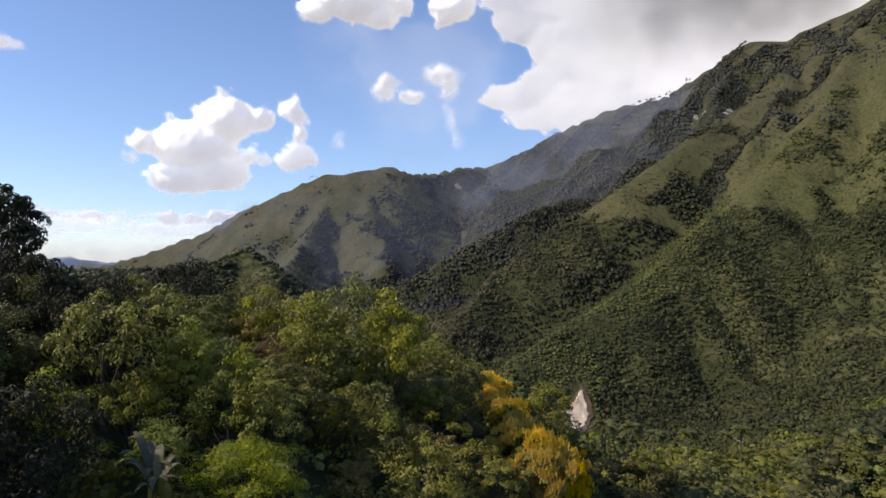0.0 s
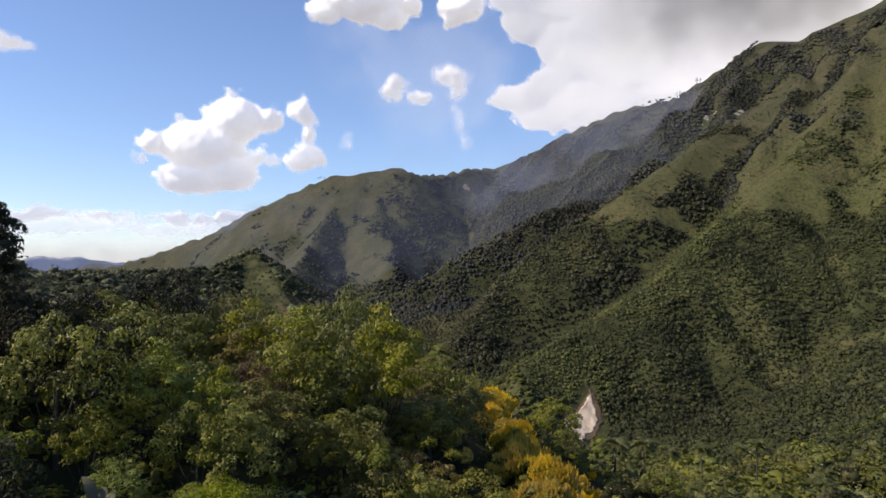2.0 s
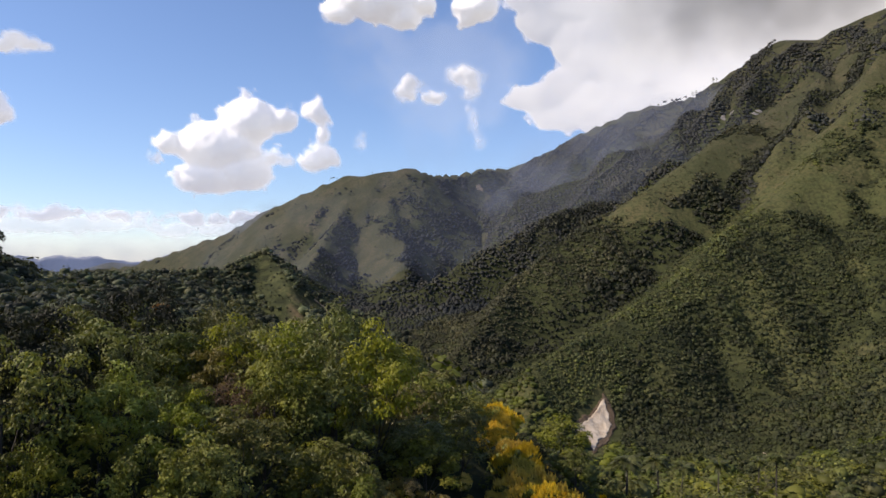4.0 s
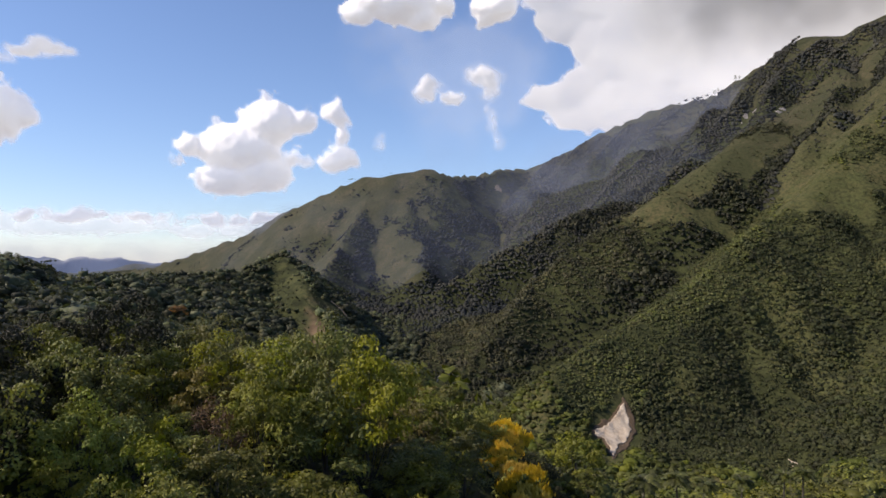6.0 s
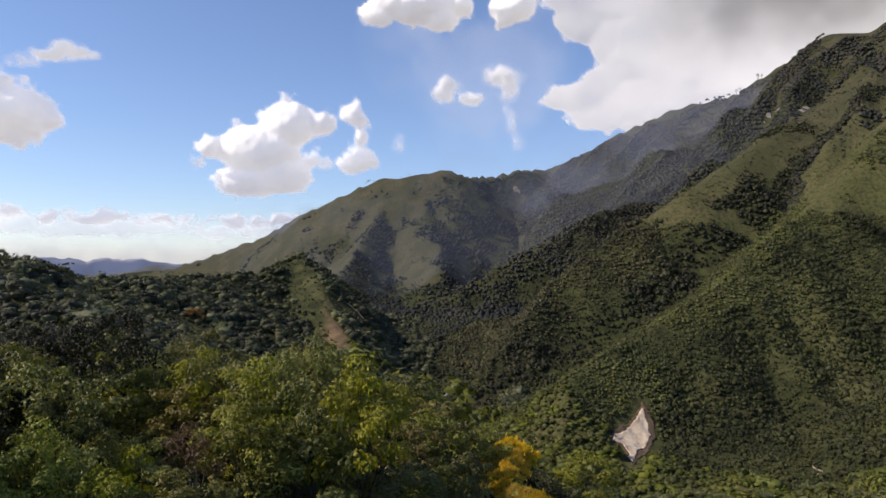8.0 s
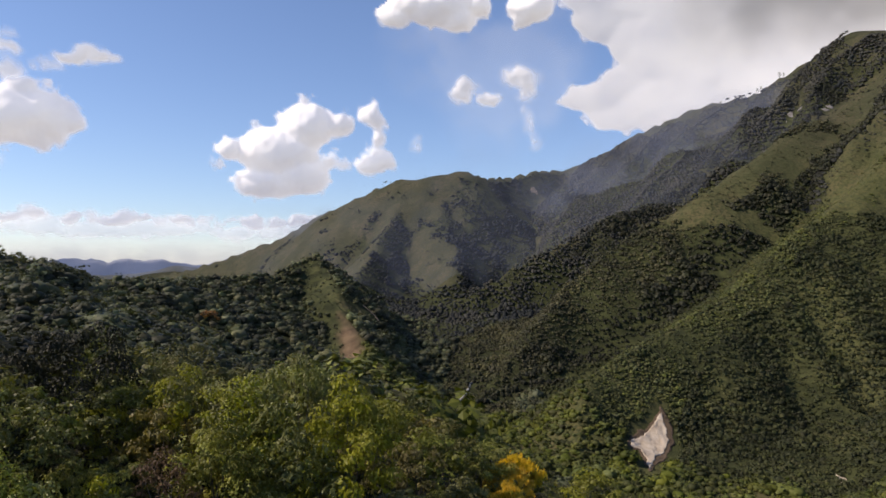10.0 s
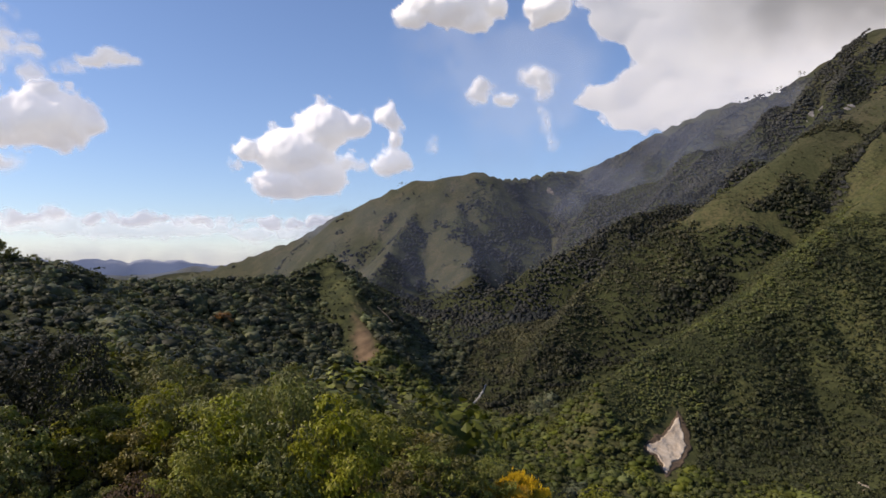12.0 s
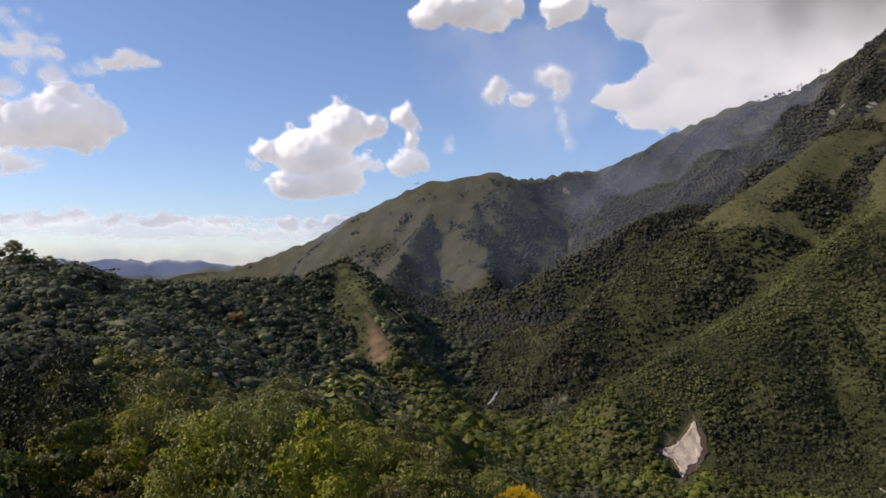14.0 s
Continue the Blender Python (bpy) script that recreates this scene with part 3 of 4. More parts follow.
    depth = body * np.clip(thick / (0.15 + 0.95 * soft), 0, 1) * (1 + dense * np.clip((el - 14.5) / 5, 0, 1) * np.clip((az - 10) / 9, 0, 1) * np.clip(0.8 + 0.35 * fbm(az, el, 4.0, 3), 0.3, 1.2))
    me = mesh_from("cloud", verts.reshape(-1, 3)[used], back.reshape(-1, 4)[:, ::-1], CLOUD, True, (("thickness", depth.ravel()[used]),))
    return tagged(new("cloud", me), label, "cloud", group="fair weather clouds")


def veil(label, spans, seed, far=4800.0, body=0.16, step=0.3, vapour=CLOUD, ragged=0.0):
    """A smooth thin glowing sheet for cloud, smoke or haze, thickest in the middle of its masses."""
    spans = np.array(spans, float)
    a0, a1 = (spans[:, 0] - spans[:, 2]).min() - ragged, (spans[:, 0] + spans[:, 2]).max() + ragged
    e0, e1 = (spans[:, 1] - spans[:, 3]).min() - ragged, (spans[:, 1] + spans[:, 3]).max() + ragged
    az, el = np.meshgrid(np.arange(a0, a1 + step, step), np.arange(e0, e1 + step, step), indexing="ij")
    wx, wy = az + ragged * fbm(az + seed, el, 1.3, 5), el + 0.8 * ragged * fbm(az, el + seed, 1.3, 5)
    total = sum(np.clip(1 - ((wx - a) / w) ** 2 - ((wy - e) / h) ** 2, 0, 1) for a, e, w, h in spans)
    total = total * (1 + (0.45 + ragged) * fbm(az + seed, el, 2.4 if not ragged else 1.2, 4))
    thick = body * np.clip(total, 0, 1)
    dist = far - 40 * ragged * np.clip(total, 0, 1.5)
    a, e = np.radians(az), np.radians(el)
    verts = np.stack([dist * np.sin(a) * np.cos(e), dist * np.cos(a) * np.cos(e), 140 + dist * np.sin(e)], -1)
    n, m = az.shape
    i, j = np.meshgrid(np.arange(n - 1), np.arange(m - 1), indexing="ij")
    quads = np.stack([i * m + j, i * m + j + 1, (i + 1) * m + j + 1, (i + 1) * m + j], -1).reshape(-1, 4)
    me = mesh_from("cloud", verts.reshape(-1, 3), quads[:, ::-1] if ragged else quads, vapour, True, (("thickness", thick.ravel()),))
    return tagged(new("cloud", me), label, "cloud", group="thin veils")


cloud("large white heaped cloud with a grey underside", [(-23.7, 9.5, 1.13, 1.17), (-24.9, 8.4, 0.99, 0.51), (-19.9, 9.3, 3.58, 2.15), (-17.6, 11.4, 2.31, 2.15), (-17.2, 12.4, 1.2, 1.12), (-15.3, 11.6, 1.58, 1.26), (-20.6, 6.9, 3.03, 1.59), (-18.3, 7.5, 2.86, 1.68), (-15.6, 8.6, 2.2, 0.9)], 3)
cloud("small white puff beside the heaped cloud", [(-11.8, 8.9, 1.77, 1.17), (-12.9, 8.6, 1.4, 0.93), (-12.3, 12.4, 1.12, 1.21), (-13.2, 13.3, 0.56, 0.65), (-12.0, 10.7, 0.95, 1.5)], 11, body=0.9, soft=0.8)
veil("small wisp of white cloud", [(-8.9, 10.2, 0.63, 1.13)], 19, far=4600, body=0.6, step=0.2, ragged=0.4)
veil("small ragged white cloud", [(-4.6, 14.4, 1.51, 1.39), (-3.1, 13.7, 1.76, 0.82)], 23, far=4600, body=0.95, step=0.2, ragged=0.4)
veil("small ragged white cloud", [(-0.1, 15.4, 1.74, 1.51), (0.3, 14.3, 1.12, 0.88)], 29, far=4600, body=0.95, step=0.2, ragged=0.4)
veil("small wisp of white cloud", [(0.4, 12.0, 0.69, 1.39), (1.0, 10.4, 0.81, 1.01)], 31, far=4600, body=0.6, step=0.2, ragged=0.4)
cloud("white cloud at the top of the sky", [(-7.1, 21.0, 4.3, 1.59), (-5.2, 20.1, 1.77, 1.4), (-10.4, 20.1, 1.87, 1.03), (-3.8, 21.0, 1.58, 1.12)], 37, soft=0.6)
cloud("white cloud at the top of the sky", [(0.6, 20.7, 2.21, 1.31), (-0.1, 20.0, 0.92, 0.93)], 41, soft=0.6)
cloud("huge bright cloud bank with grey folds behind the ridge", [(6.4, 19.7, 2.61, 1.96), (9.2, 18.0, 2.74, 2.24), (5.9, 13.7, 2.79, 1.31), (8.5, 14.7, 2.4, 1.68), (8.2, 12.2, 3.21, 1.31), (12.0, 13.2, 4.57, 2.9), (13.9, 17.5, 6.65, 4.3), (19.4, 16.6, 6.34, 4.91), (25.1, 16.6, 6.15, 5.14), (11.5, 22.5, 9.16, 4.21), (21.1, 21.7, 8.85, 5.14), (29.4, 20.5, 8.36, 7.48), (33.1, 14.3, 6.88, 7.48)], 47, far=4700, dense=1.9, soft=0.5, bulge=4.0, passes=6)
cloud("white heaped fair weather cloud", [(-37.8, 10.7, 3.79, 2.24), (-37.8, 12.5, 1.56, 1.12), (-35.6, 10.7, 1.93, 1.4), (-40.2, 10.1, 2.17, 1.68), (-37.0, 9.3, 2.07, 1.03), (-43.6, 9.6, 3.1, 1.87)], 53)
veil("thin broken white cloud", [(-39.4, 13.7, 2.08, 1.13), (-41.8, 12.4, 1.81, 1.01), (-40.9, 17.3, 1.94, 0.82), (-40.2, 15.2, 2.82, 0.76), (-40.0, 16.3, 1.85, 0.69), (-42.4, 15.5, 1.05, 0.82), (-36.7, 14.5, 1.35, 0.63)], 59, far=4600, body=0.8, step=0.2, ragged=0.4)
veil("small flat white cloud", [(-33.4, 15.5, 1.96, 0.88), (-34.9, 15.2, 1.49, 0.5)], 61, far=4600, body=1.0, step=0.2, ragged=0.4)
veil("white cloud low in the sky", [(-41.2, 7.5, 2.69, 1.39), (-44.2, 7.4, 3.63, 1.63)], 67, far=4600, body=0.95, step=0.2, ragged=0.4)
puffs = np.random.default_rng(71)
veil("long low bank of white cloud along the horizon", [(a, 2.9 + 0.5 * puffs.random(), puffs.uniform(0.9, 2.0), puffs.uniform(0.55, 1.25)) for a in np.arange(-47, -13, 1.1)] + [(-37.1, 3.9, 1.0, 0.9), (-36.3, 3.5, 0.9, 0.7)], 71, far=4600, body=0.52, step=0.2, ragged=0.32)
veil("row of small bright puffs on top of the low cloud bank", [(a + puffs.uniform(-0.5, 0.5), 3.5 + 0.5 * puffs.random(), puffs.uniform(0.6, 1.3), puffs.uniform(0.4, 0.75)) for a in np.arange(-45, -14, 1.25)] + [(-37.2, 4.3, 1.0, 0.8), (-21.5, 3.8, 2.4, 0.6), (-17.5, 4.0, 2.2, 0.6)], 73, far=4560, body=0.85, step=0.2, ragged=0.36)
veil("pale veil of thin cloud low over the horizon", [(-30.0, 0.4, 30.0, 4.2), (-14.0, 1.0, 14.0, 3.8)], 83, far=4850, body=0.30)
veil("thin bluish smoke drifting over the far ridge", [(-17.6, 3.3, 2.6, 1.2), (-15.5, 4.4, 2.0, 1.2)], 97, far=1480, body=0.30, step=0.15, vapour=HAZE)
# these three sheets add the haze of distance as a faint glow
veil("thin bluish smoke and added haze along the high ridge", [(14.0, 11.0, 6.0, 3.0), (9.0, 8.4, 6.5, 3.2), (4.0, 6.2, 5.5, 2.6), (18.5, 12.6, 4.0, 2.0)], 101, far=1280, body=0.26, step=0.15, vapour=HAZE)
veil("thin sheet of blue haze added before the far valley", [(-8.0, 2.0, 22.0, 9.0), (10.0, 6.0, 20.0, 10.0)], 107, far=1060, body=0.17, step=0.3, vapour=HAZE)
veil("thin sheet of pale haze added over the plain", [(-34.0, 0.4, 30.0, 1.9)], 109, far=3700, body=0.42, vapour=HAZE)
veil("thin pale veil of cloud high over the far hill", [(-7.0, 17.5, 6.0, 5.0), (-2.0, 14.0, 6.0, 6.0), (1.5, 17.0, 5.0, 6.0)], 91, body=0.26)


# ---------------------------------------------------------------- trees as single things
def crown_leaves(gen, radius, height, base, puffs, leaves, size, gap=0.0, droop=0.0):
    """Centres, facings, tones and the hubs of leaf clumps for a crown of that radius, from base up to height: boughs that each carry several small domes of leaves."""
    hubs, centres, facing, tones = [], [], [], []
    mid = (base + height) / 2
    half = (height - base) / 2
    lean = gen.uniform(0, 6.3, 3)
    boughs = max(6, puffs // 2)
    for k in range(boughs):
        turn = 2.399963 * k + gen.uniform(-0.6, 0.6)
        up = 1 - 1.45 * ((k + 0.5) / boughs) ** 1.1
        out = math.sqrt(max(0.0, 1 - up * up))
        bulge = 0.84 + 0.12 * math.sin(2 * turn + lean[0]) + 0.10 * math.sin(3 * turn + 4 * up + lean[1])
        reach = gen.uniform(0.62, 1.02) * bulge
        bough = np.array([radius * reach * out * math.cos(turn), radius * reach * out * math.sin(turn), mid + half * gen.uniform(0.62, 0.98) * up])
        if gen.random() < gap:
            continue
        hubs.append(bough)
        wide = radius * gen.uniform(0.20, 0.34)
        tone = gen.random()
        for _ in range(4):
            aside = unit(gen.normal(size=3) + (0, 0, 0.5)) * np.array([1, 1, 0.55]) * wide * gen.uniform(0.55, 0.95)
            puff = wide * gen.uniform(0.42, 0.66)
            many = max(5, int(leaves / boughs / 4 * (puff / wide / 0.54) ** 2))
            way = unit(gen.normal(size=(many, 3)) * np.array([1, 1, 0.8]) + (0, 0, 0.55))
            spread = puff * gen.uniform(0.86, 1.08, (many, 1)) * np.array([1.15, 1.15, 0.75])
            centres.append(bough + aside + way * spread - np.array([0, 0, droop]) * gen.random((many, 1)))
            facing.append(way * 0.85 + gen.normal(size=(many, 3)) * 0.16 + (0, 0, 0.25))
            tones.append(np.full(many, 0.06 * tone + 0.02 * gen.random()))
    return hubs, np.concatenate(centres), np.concatenate(facing), np.concatenate(tones)


def tree(label, leaf, gen, radius, height, base, puffs, leaves, size, gap=0.0, bark=None, category="tree", group="hillside trees", droop=0.0):
    """A broad-leaved tree with its foot at the origin: trunk with limbs, and a crown of leaves."""
    thing = tagged(new("tree"), label, category, group)
    hubs, centres, facing, tones = crown_leaves(gen, radius, height, base, puffs, leaves, size, gap, droop)
    fork = np.array([gen.uniform(-0.3, 0.3), gen.uniform(-0.3, 0.3), max(0.8, base * 0.85)])
    thick = 0.022 * height + 0.05
    pieces = [tube([(0, 0, -1.5), (0, 0, 0.3), fork * 0.6, fork, (fork[0], fork[1], (base + height) / 2)], [thick * 1.5, thick * 1.2, thick, thick * 0.85, thick * 0.3])]
    for hub in hubs[::2]:
        bend = fork * 0.45 + hub * 0.55 + (0, 0, -0.08 * height)
        pieces.append(tube([fork, bend, hub], [thick * 0.28, thick * 0.17, thick * 0.06], 3))
    part("trunk", mesh_from("trunk", *joined(pieces), bark or BARK, True), thing)
    part("crown", mesh_from("crown", *leaf_quads(centres, facing, size, gen), LEAF[leaf], False, (("tone", np.repeat(tones, 4)),)), thing)
    return thing


def palm_tree(gen, tall=8.0):
    """A feather palm: ringed trunk and drooping fronds, each with its own leaflets."""
    thing = tagged(new("palm_tree"), "tall feather palm with drooping dark green fronds", "palm tree", "palms on the bench")
    stem = [(0.25 * math.sin(k * 0.5), 0.1 * k, tall * k / 7 - 1.0) for k in range(8)]
    part("trunk", mesh_from("trunk", *tube(stem, [0.26, 0.22, 0.2, 0.2, 0.19, 0.18, 0.17, 0.16], 8), BARK, True), thing)
    top = np.array(stem[-1])
    for k in range(34):
        turn, rise, long = 2.399963 * k, gen.uniform(-0.1, 1.35), gen.uniform(3.1, 4.0)
        out = np.array([math.cos(turn), math.sin(turn), 0.0])
        side = np.array([-math.sin(turn), math.cos(turn), 0.0])
        s = np.linspace(0.0, 1.0, 16)
        spine = top + out * (long * 0.8 * s * math.cos(rise * 0.6))[:, None] + np.array([0, 0, 1.0]) * (long * (s * math.sin(rise) - 0.72 * s * s))[:, None]
        verts, faces = [], []
        for i in range(1, 16):
            for hand in (-1, 1):
                wide = 1.05 * math.sin(math.pi * min(0.98, s[i] * 0.85 + 0.12))
                root, root2 = spine[i - 1], spine[i]
                tip = spine[i] + hand * side * wide * 0.75 + out * 0.3 - np.array([0, 0, 0.38 * wide])
                b = len(verts)
                verts += [root, root2, tip, tip - out * 0.13]
                faces.append((b, b + 1, b + 2, b + 3))
        part("frond", mesh_from("frond", np.array(verts), np.array(faces), LEAF["palm"]), thing)
    return thing


def banana_plant(gen):
    """A clump of broad arching leaves."""
    thing = tagged(new("banana_plant"), "banana plant with broad arching pale green leaves", "plant", "banana plants")
    part("stem", mesh_from("stem", *tube([(0, 0, -0.5), (0, 0, 1.5), (0.1, 0, 3.0)], [0.2, 0.16, 0.1]), LEAF["green"], True), thing)
    for k in range(9):
        turn, long = 2.399963 * k, gen.uniform(2.0, 2.9)
        out, side = np.array([math.cos(turn), math.sin(turn), 0]), np.array([-math.sin(turn), math.cos(turn), 0])
        s = np.linspace(0, 1, 8)
        rise = gen.uniform(1.4, 2.2)
        spine = np.array([0.1, 0, 2.9]) + out * (long * s)[:, None] * 0.8 + np.array([0, 0, 1.0]) * (long * (rise * s - 1.25 * s * s))[:, None]
        wide = (0.34 * np.sin(np.pi * np.clip(s * 0.9 + 0.08, 0, 1)))[:, None]
        verts = np.concatenate([spine - side * wide - (0, 0, 0.08), spine, spine + side * wide - (0, 0, 0.08)])
        faces = [(r * 8 + i, r * 8 + i + 1, r * 8 + i + 9, r * 8 + i + 8) for r in range(2) for i in range(7)]
        part("leaf", mesh_from("leaf", verts, np.array(faces), LEAF["silver"], True), thing)
    return thing


def flowering_shrub(gen, leaves=1700, bare=-0.35):
    """A loose upright shrub, green below, every upper shoot ending in a spike of orange-yellow blossom."""
    thing = tagged(new("flowering_shrub"), "shrub covered in orange-yellow blossom spikes", "shrub", "flowering shrubs")
    hubs, centres, facing, _ = crown_leaves(gen, 2.1, 3.8, 0.3, 26, leaves, 0.3)
    pieces = [tube([(0, 0, -1), (0, 0, 0.4), h * 0.6, h], [0.10, 0.08, 0.05, 0.02], 4) for h in hubs]
    part("stems", mesh_from("stems", *joined(pieces), BARK, True), thing)
    part("foliage", mesh_from("foliage", *leaf_quads(centres, facing, 0.34, gen), LEAF["green"]), thing)
    high = centres[(centres[:, 2] > 1.3) & (gen.random(len(centres)) < 0.8) & (fbm(centres[:, 0] * 10, centres[:, 1] * 10, 12, 2) > bare)]
    high = np.concatenate([high, high + gen.normal(size=high.shape) * 0.16])
    count = len(high)
    # each spike: three narrow blades round an upright axis
    long, turn = gen.uniform(0.28, 0.55, count), gen.uniform(0, 6.3, count)
    lean = gen.normal(size=(count, 3)) * 0.16 + np.array([0, 0, 1.0]) + 0.25 * unit(high - (0, 0, 1.0)) * np.array([1, 1, 0])
    foot_at, tip_at = high, high + unit(lean) * long[:, None]
    verts, faces = [], []
    for k in range(3):
        a = turn + k * math.pi / 3
        wide = np.stack([np.cos(a), np.sin(a), 0 * a], -1) * 0.062
        belly = foot_at * 0.62 + tip_at * 0.38
        verts.append(np.stack([foot_at, belly + wide, tip_at, belly - wide], 1).reshape(-1, 3))
        faces.append(np.arange(4 * count).reshape(count, 4) + 4 * count * k)
    part("blossom", mesh_from("blossom", np.concatenate(verts), np.concatenate(faces), LEAF["bloom"]), thing, "orange-yellow blossom spikes")
    return thing


def foot(x, y, sink=0.2):
    return float(ground_height(x, y)) - sink


TALLER = {(-60.5, 97): 1.3}  # trees drawn up higher than their kind, by their place


def plant(kinds, spots, gen):
    """Puts out trees: the first of each kind is the built one, the rest are copies, turned and scaled."""
    fresh = dict(kinds)
    for key, x, y, scale in spots:
        m = pose(x, y, foot(x, y), gen.uniform(-3, 3), gen.uniform(-3, 3), gen.uniform(0, 360)) @ Matrix.Diagonal((scale, scale, scale * gen.uniform(0.9, 1.1) * TALLER.get((x, y), 1.0), 1))
        if fresh.get(key):
            fresh.pop(key).matrix_basis = m
        else:
            copy_thing(kinds[key], m)


gen = np.random.default_rng(21)
BLOOMS = ((8.6, 122, 1.65), (7.4, 117.5, 0.91), (8.4, 114.5, 0.8), (8.0, 110.5, 0.84), (9.2, 108.5, 0.76), (9.8, 104, 0.87), (10.6, 99, 0.94), (11.8, 95.6, 0.94), (9.9, 91.6, 0.89), (13.0, 94, 0.92), (11.6, 90, 0.97), (14.6, 92.4, 0.97), (13.2, 88.2, 0.97), (16.6, 92, 0.87), (15.2, 88.8, 0.99), (11.2, 82.2, 1.02), (13.4, 83.2, 1.11), (15.6, 84.4, 1.05), (3.3, 92.0, 0.66), (4.1, 89.8, 0.66), (2.7, 87.6, 0.66), (24.2, 117, 0.65), (22.2, 113.2, 0.59))


PALM_SPOTS = (("palm", 31, 132, 1.08), ("tall_palm", 42, 150, 1.0), ("tall_palm", 50, 163, 1.02), ("tall_palm", 61, 172, 1.05), ("tall_palm", 83, 192, 1.12), ("tall_palm", 85, 210, 1.1), ("palm", 105, 200, 1.25), ("palm", 112, 214, 1.2))


def by_palm(x, y):
    """Whether a place lies beside a palm or on the open ground before it."""
    return any(math.hypot(x - a, y - b) < 6 or (b - 20 < y < b and abs(x - a * y / b) < 4) for _, a, b, _ in PALM_SPOTS)


def in_bloom(x, y, room=3.2):
    """Whether a place lies on a flowering shrub or right below one, where it stands free."""
    return any(math.hypot(x - a, y - b) < room or (b - 16 < y < b and abs(x - a * y / b) < 2.4) for a, b, _ in BLOOMS)


NEAR = {
    "deep": tree("dense dark green tree with a rounded crown", "deep", gen, 4.4, 9.5, 1.0, 52, 4000, 0.31),
    "deep_b": tree("dark green broad tree with an uneven crown", "deep", gen, 5.0, 8.8, 0.8, 50, 4000, 0.32, 0.12),
    "green": tree("leafy green tree with a domed crown", "green", gen, 4.4, 9.0, 1.0, 52, 4100, 0.31, 0.08),
    "green_b": tree("spreading green tree with layered boughs", "green", gen, 5.2, 8.4, 1.2, 50, 4100, 0.32, 0.15),
    "bright": tree("fresh green tree with a full rounded crown", "bright", gen, 5.0, 8.8, 1.0, 56, 4600, 0.30),
    "broad": tree("broad fresh green tree with a full low crown", "bright", gen, 6.8, 7.6, 0.6, 96, 16000, 0.24),
    "lime": tree("yellow-green tree with light feathery boughs", "lime", gen, 3.8, 8.8, 1.0, 42, 3400, 0.30, 0.2),
    "olive": tree("olive green tree with thin foliage", "olive", gen, 4.4, 8.4, 1.2, 48, 3800, 0.30, 0.15),
    "rust": tree("half-bare tree with rusty brown twigs", "rust", gen, 3.8, 8.0, 2.0, 38, 1700, 0.26, 0.1, PALE_BARK),
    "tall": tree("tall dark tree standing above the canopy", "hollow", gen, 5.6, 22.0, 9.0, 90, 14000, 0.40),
    "shade_dark": tree("tree in the shaded hollow, its leaves darkened for shade", "hollow", gen, 5.0, 9.0, 0.8, 50, 4000, 0.32, 0.1),
    "silver": tree("grey-green tree with glossy leaves", "silver", gen, 3.8, 7.6, 1.0, 42, 3600, 0.30, 0.12),
}
HEIGHT = {"shade_dark": 9.0, "deep": 9.5, "green": 9.0, "green_b": 8.4, "olive": 8.4, "deep_b": 8.8}
spots = [("broad", -15.5, 56.5, 0.78), ("broad", -10.5, 55, 0.6), ("bright", -22, 55, 0.62), ("lime", -27, 49, 0.9), ("lime", -15, 76, 0.85), ("lime", -7, 81, 0.75), ("tall", -60.5, 97, 1.0), ("lime", -44, 78, 0.9)]
# the line of trees along the brow of the home hill, by the height of their tops
for kind, x, y, top in (("shade_dark", -41, 90, 139.0), ("shade_dark", -34.5, 92, 139.2), ("deep", -30, 90, 137.6), ("green_b", -22, 91, 136.8), ("deep_b", -25.5, 97, 138.2), ("green", -17, 89, 136.6), ("green_b", -11, 90, 134.4), ("green", -6, 88, 131.0), ("deep", -2, 91, 126.5)):
    spots.append((kind, x, y, 1.1))
    TALLER[(x, y)] = min(1.25, (top - foot(x, y)) / HEIGHT[kind] / 1.1)
fixed = list(spots)
gen = np.random.default_rng(33)
names = ["deep", "deep_b", "green", "green_b", "lime", "olive", "rust", "silver", "bright"]
share = np.array([0.14, 0.11, 0.27, 0.20, 0.07, 0.08, 0.02, 0.06, 0.05])
share = share / share.sum()
for gx in np.arange(-72, 34, 5.3):
    for gy in np.arange(36, 112, 5.3):
        x, y = gx + gen.uniform(-1.9, 1.9), gy + gen.uniform(-1.9, 1.9)
        pick, size = gen.choice(names, p=share), gen.uniform(0.58, 0.98)
        reach = math.hypot(x, y)
        if reach > 86 or not -44 < math.degrees(math.atan2(x, y + 8)) < 24 or (-23.5 < x < -6 and y < 60) or any(math.hypot(x - s[1], y - s[2]) < 3.8 for s in fixed):
            continue
        if (x > 0.32 * y - 18 and y > 70) or in_bloom(x, y):
            continue
        # western trees often take the leaves darkened to stand for shade
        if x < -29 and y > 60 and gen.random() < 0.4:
            pick = "shade_dark"
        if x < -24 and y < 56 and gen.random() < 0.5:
            pick = "shade_dark"
        spots.append((str(pick), x, y, size))
plant(NEAR, spots, gen)

MIDDLE = {
    "shade_dark": tree("dark tree in the hollow below the brow, leaf colour deepened for shade", "hollow", gen, 4.8, 9.0, 0.6, 46, 2600, 0.42, group="slope trees"),
    "deep": tree("dark green tree on the slope", "deep", gen, 4.6, 9.0, 0.6, 48, 2600, 0.42, group="slope trees"),
    "green": tree("green tree on the slope", "green", gen, 4.4, 8.6, 0.6, 48, 2600, 0.41, group="slope trees"),
    "green_b": tree("spreading green tree on the slope", "green", gen, 5.2, 8.0, 0.6, 46, 2600, 0.42, 0.12, group="slope trees"),
    "lime": tree("yellow-green tree on the slope", "lime", gen, 4.2, 8.0, 0.8, 40, 2200, 0.40, 0.15, group="slope trees"),
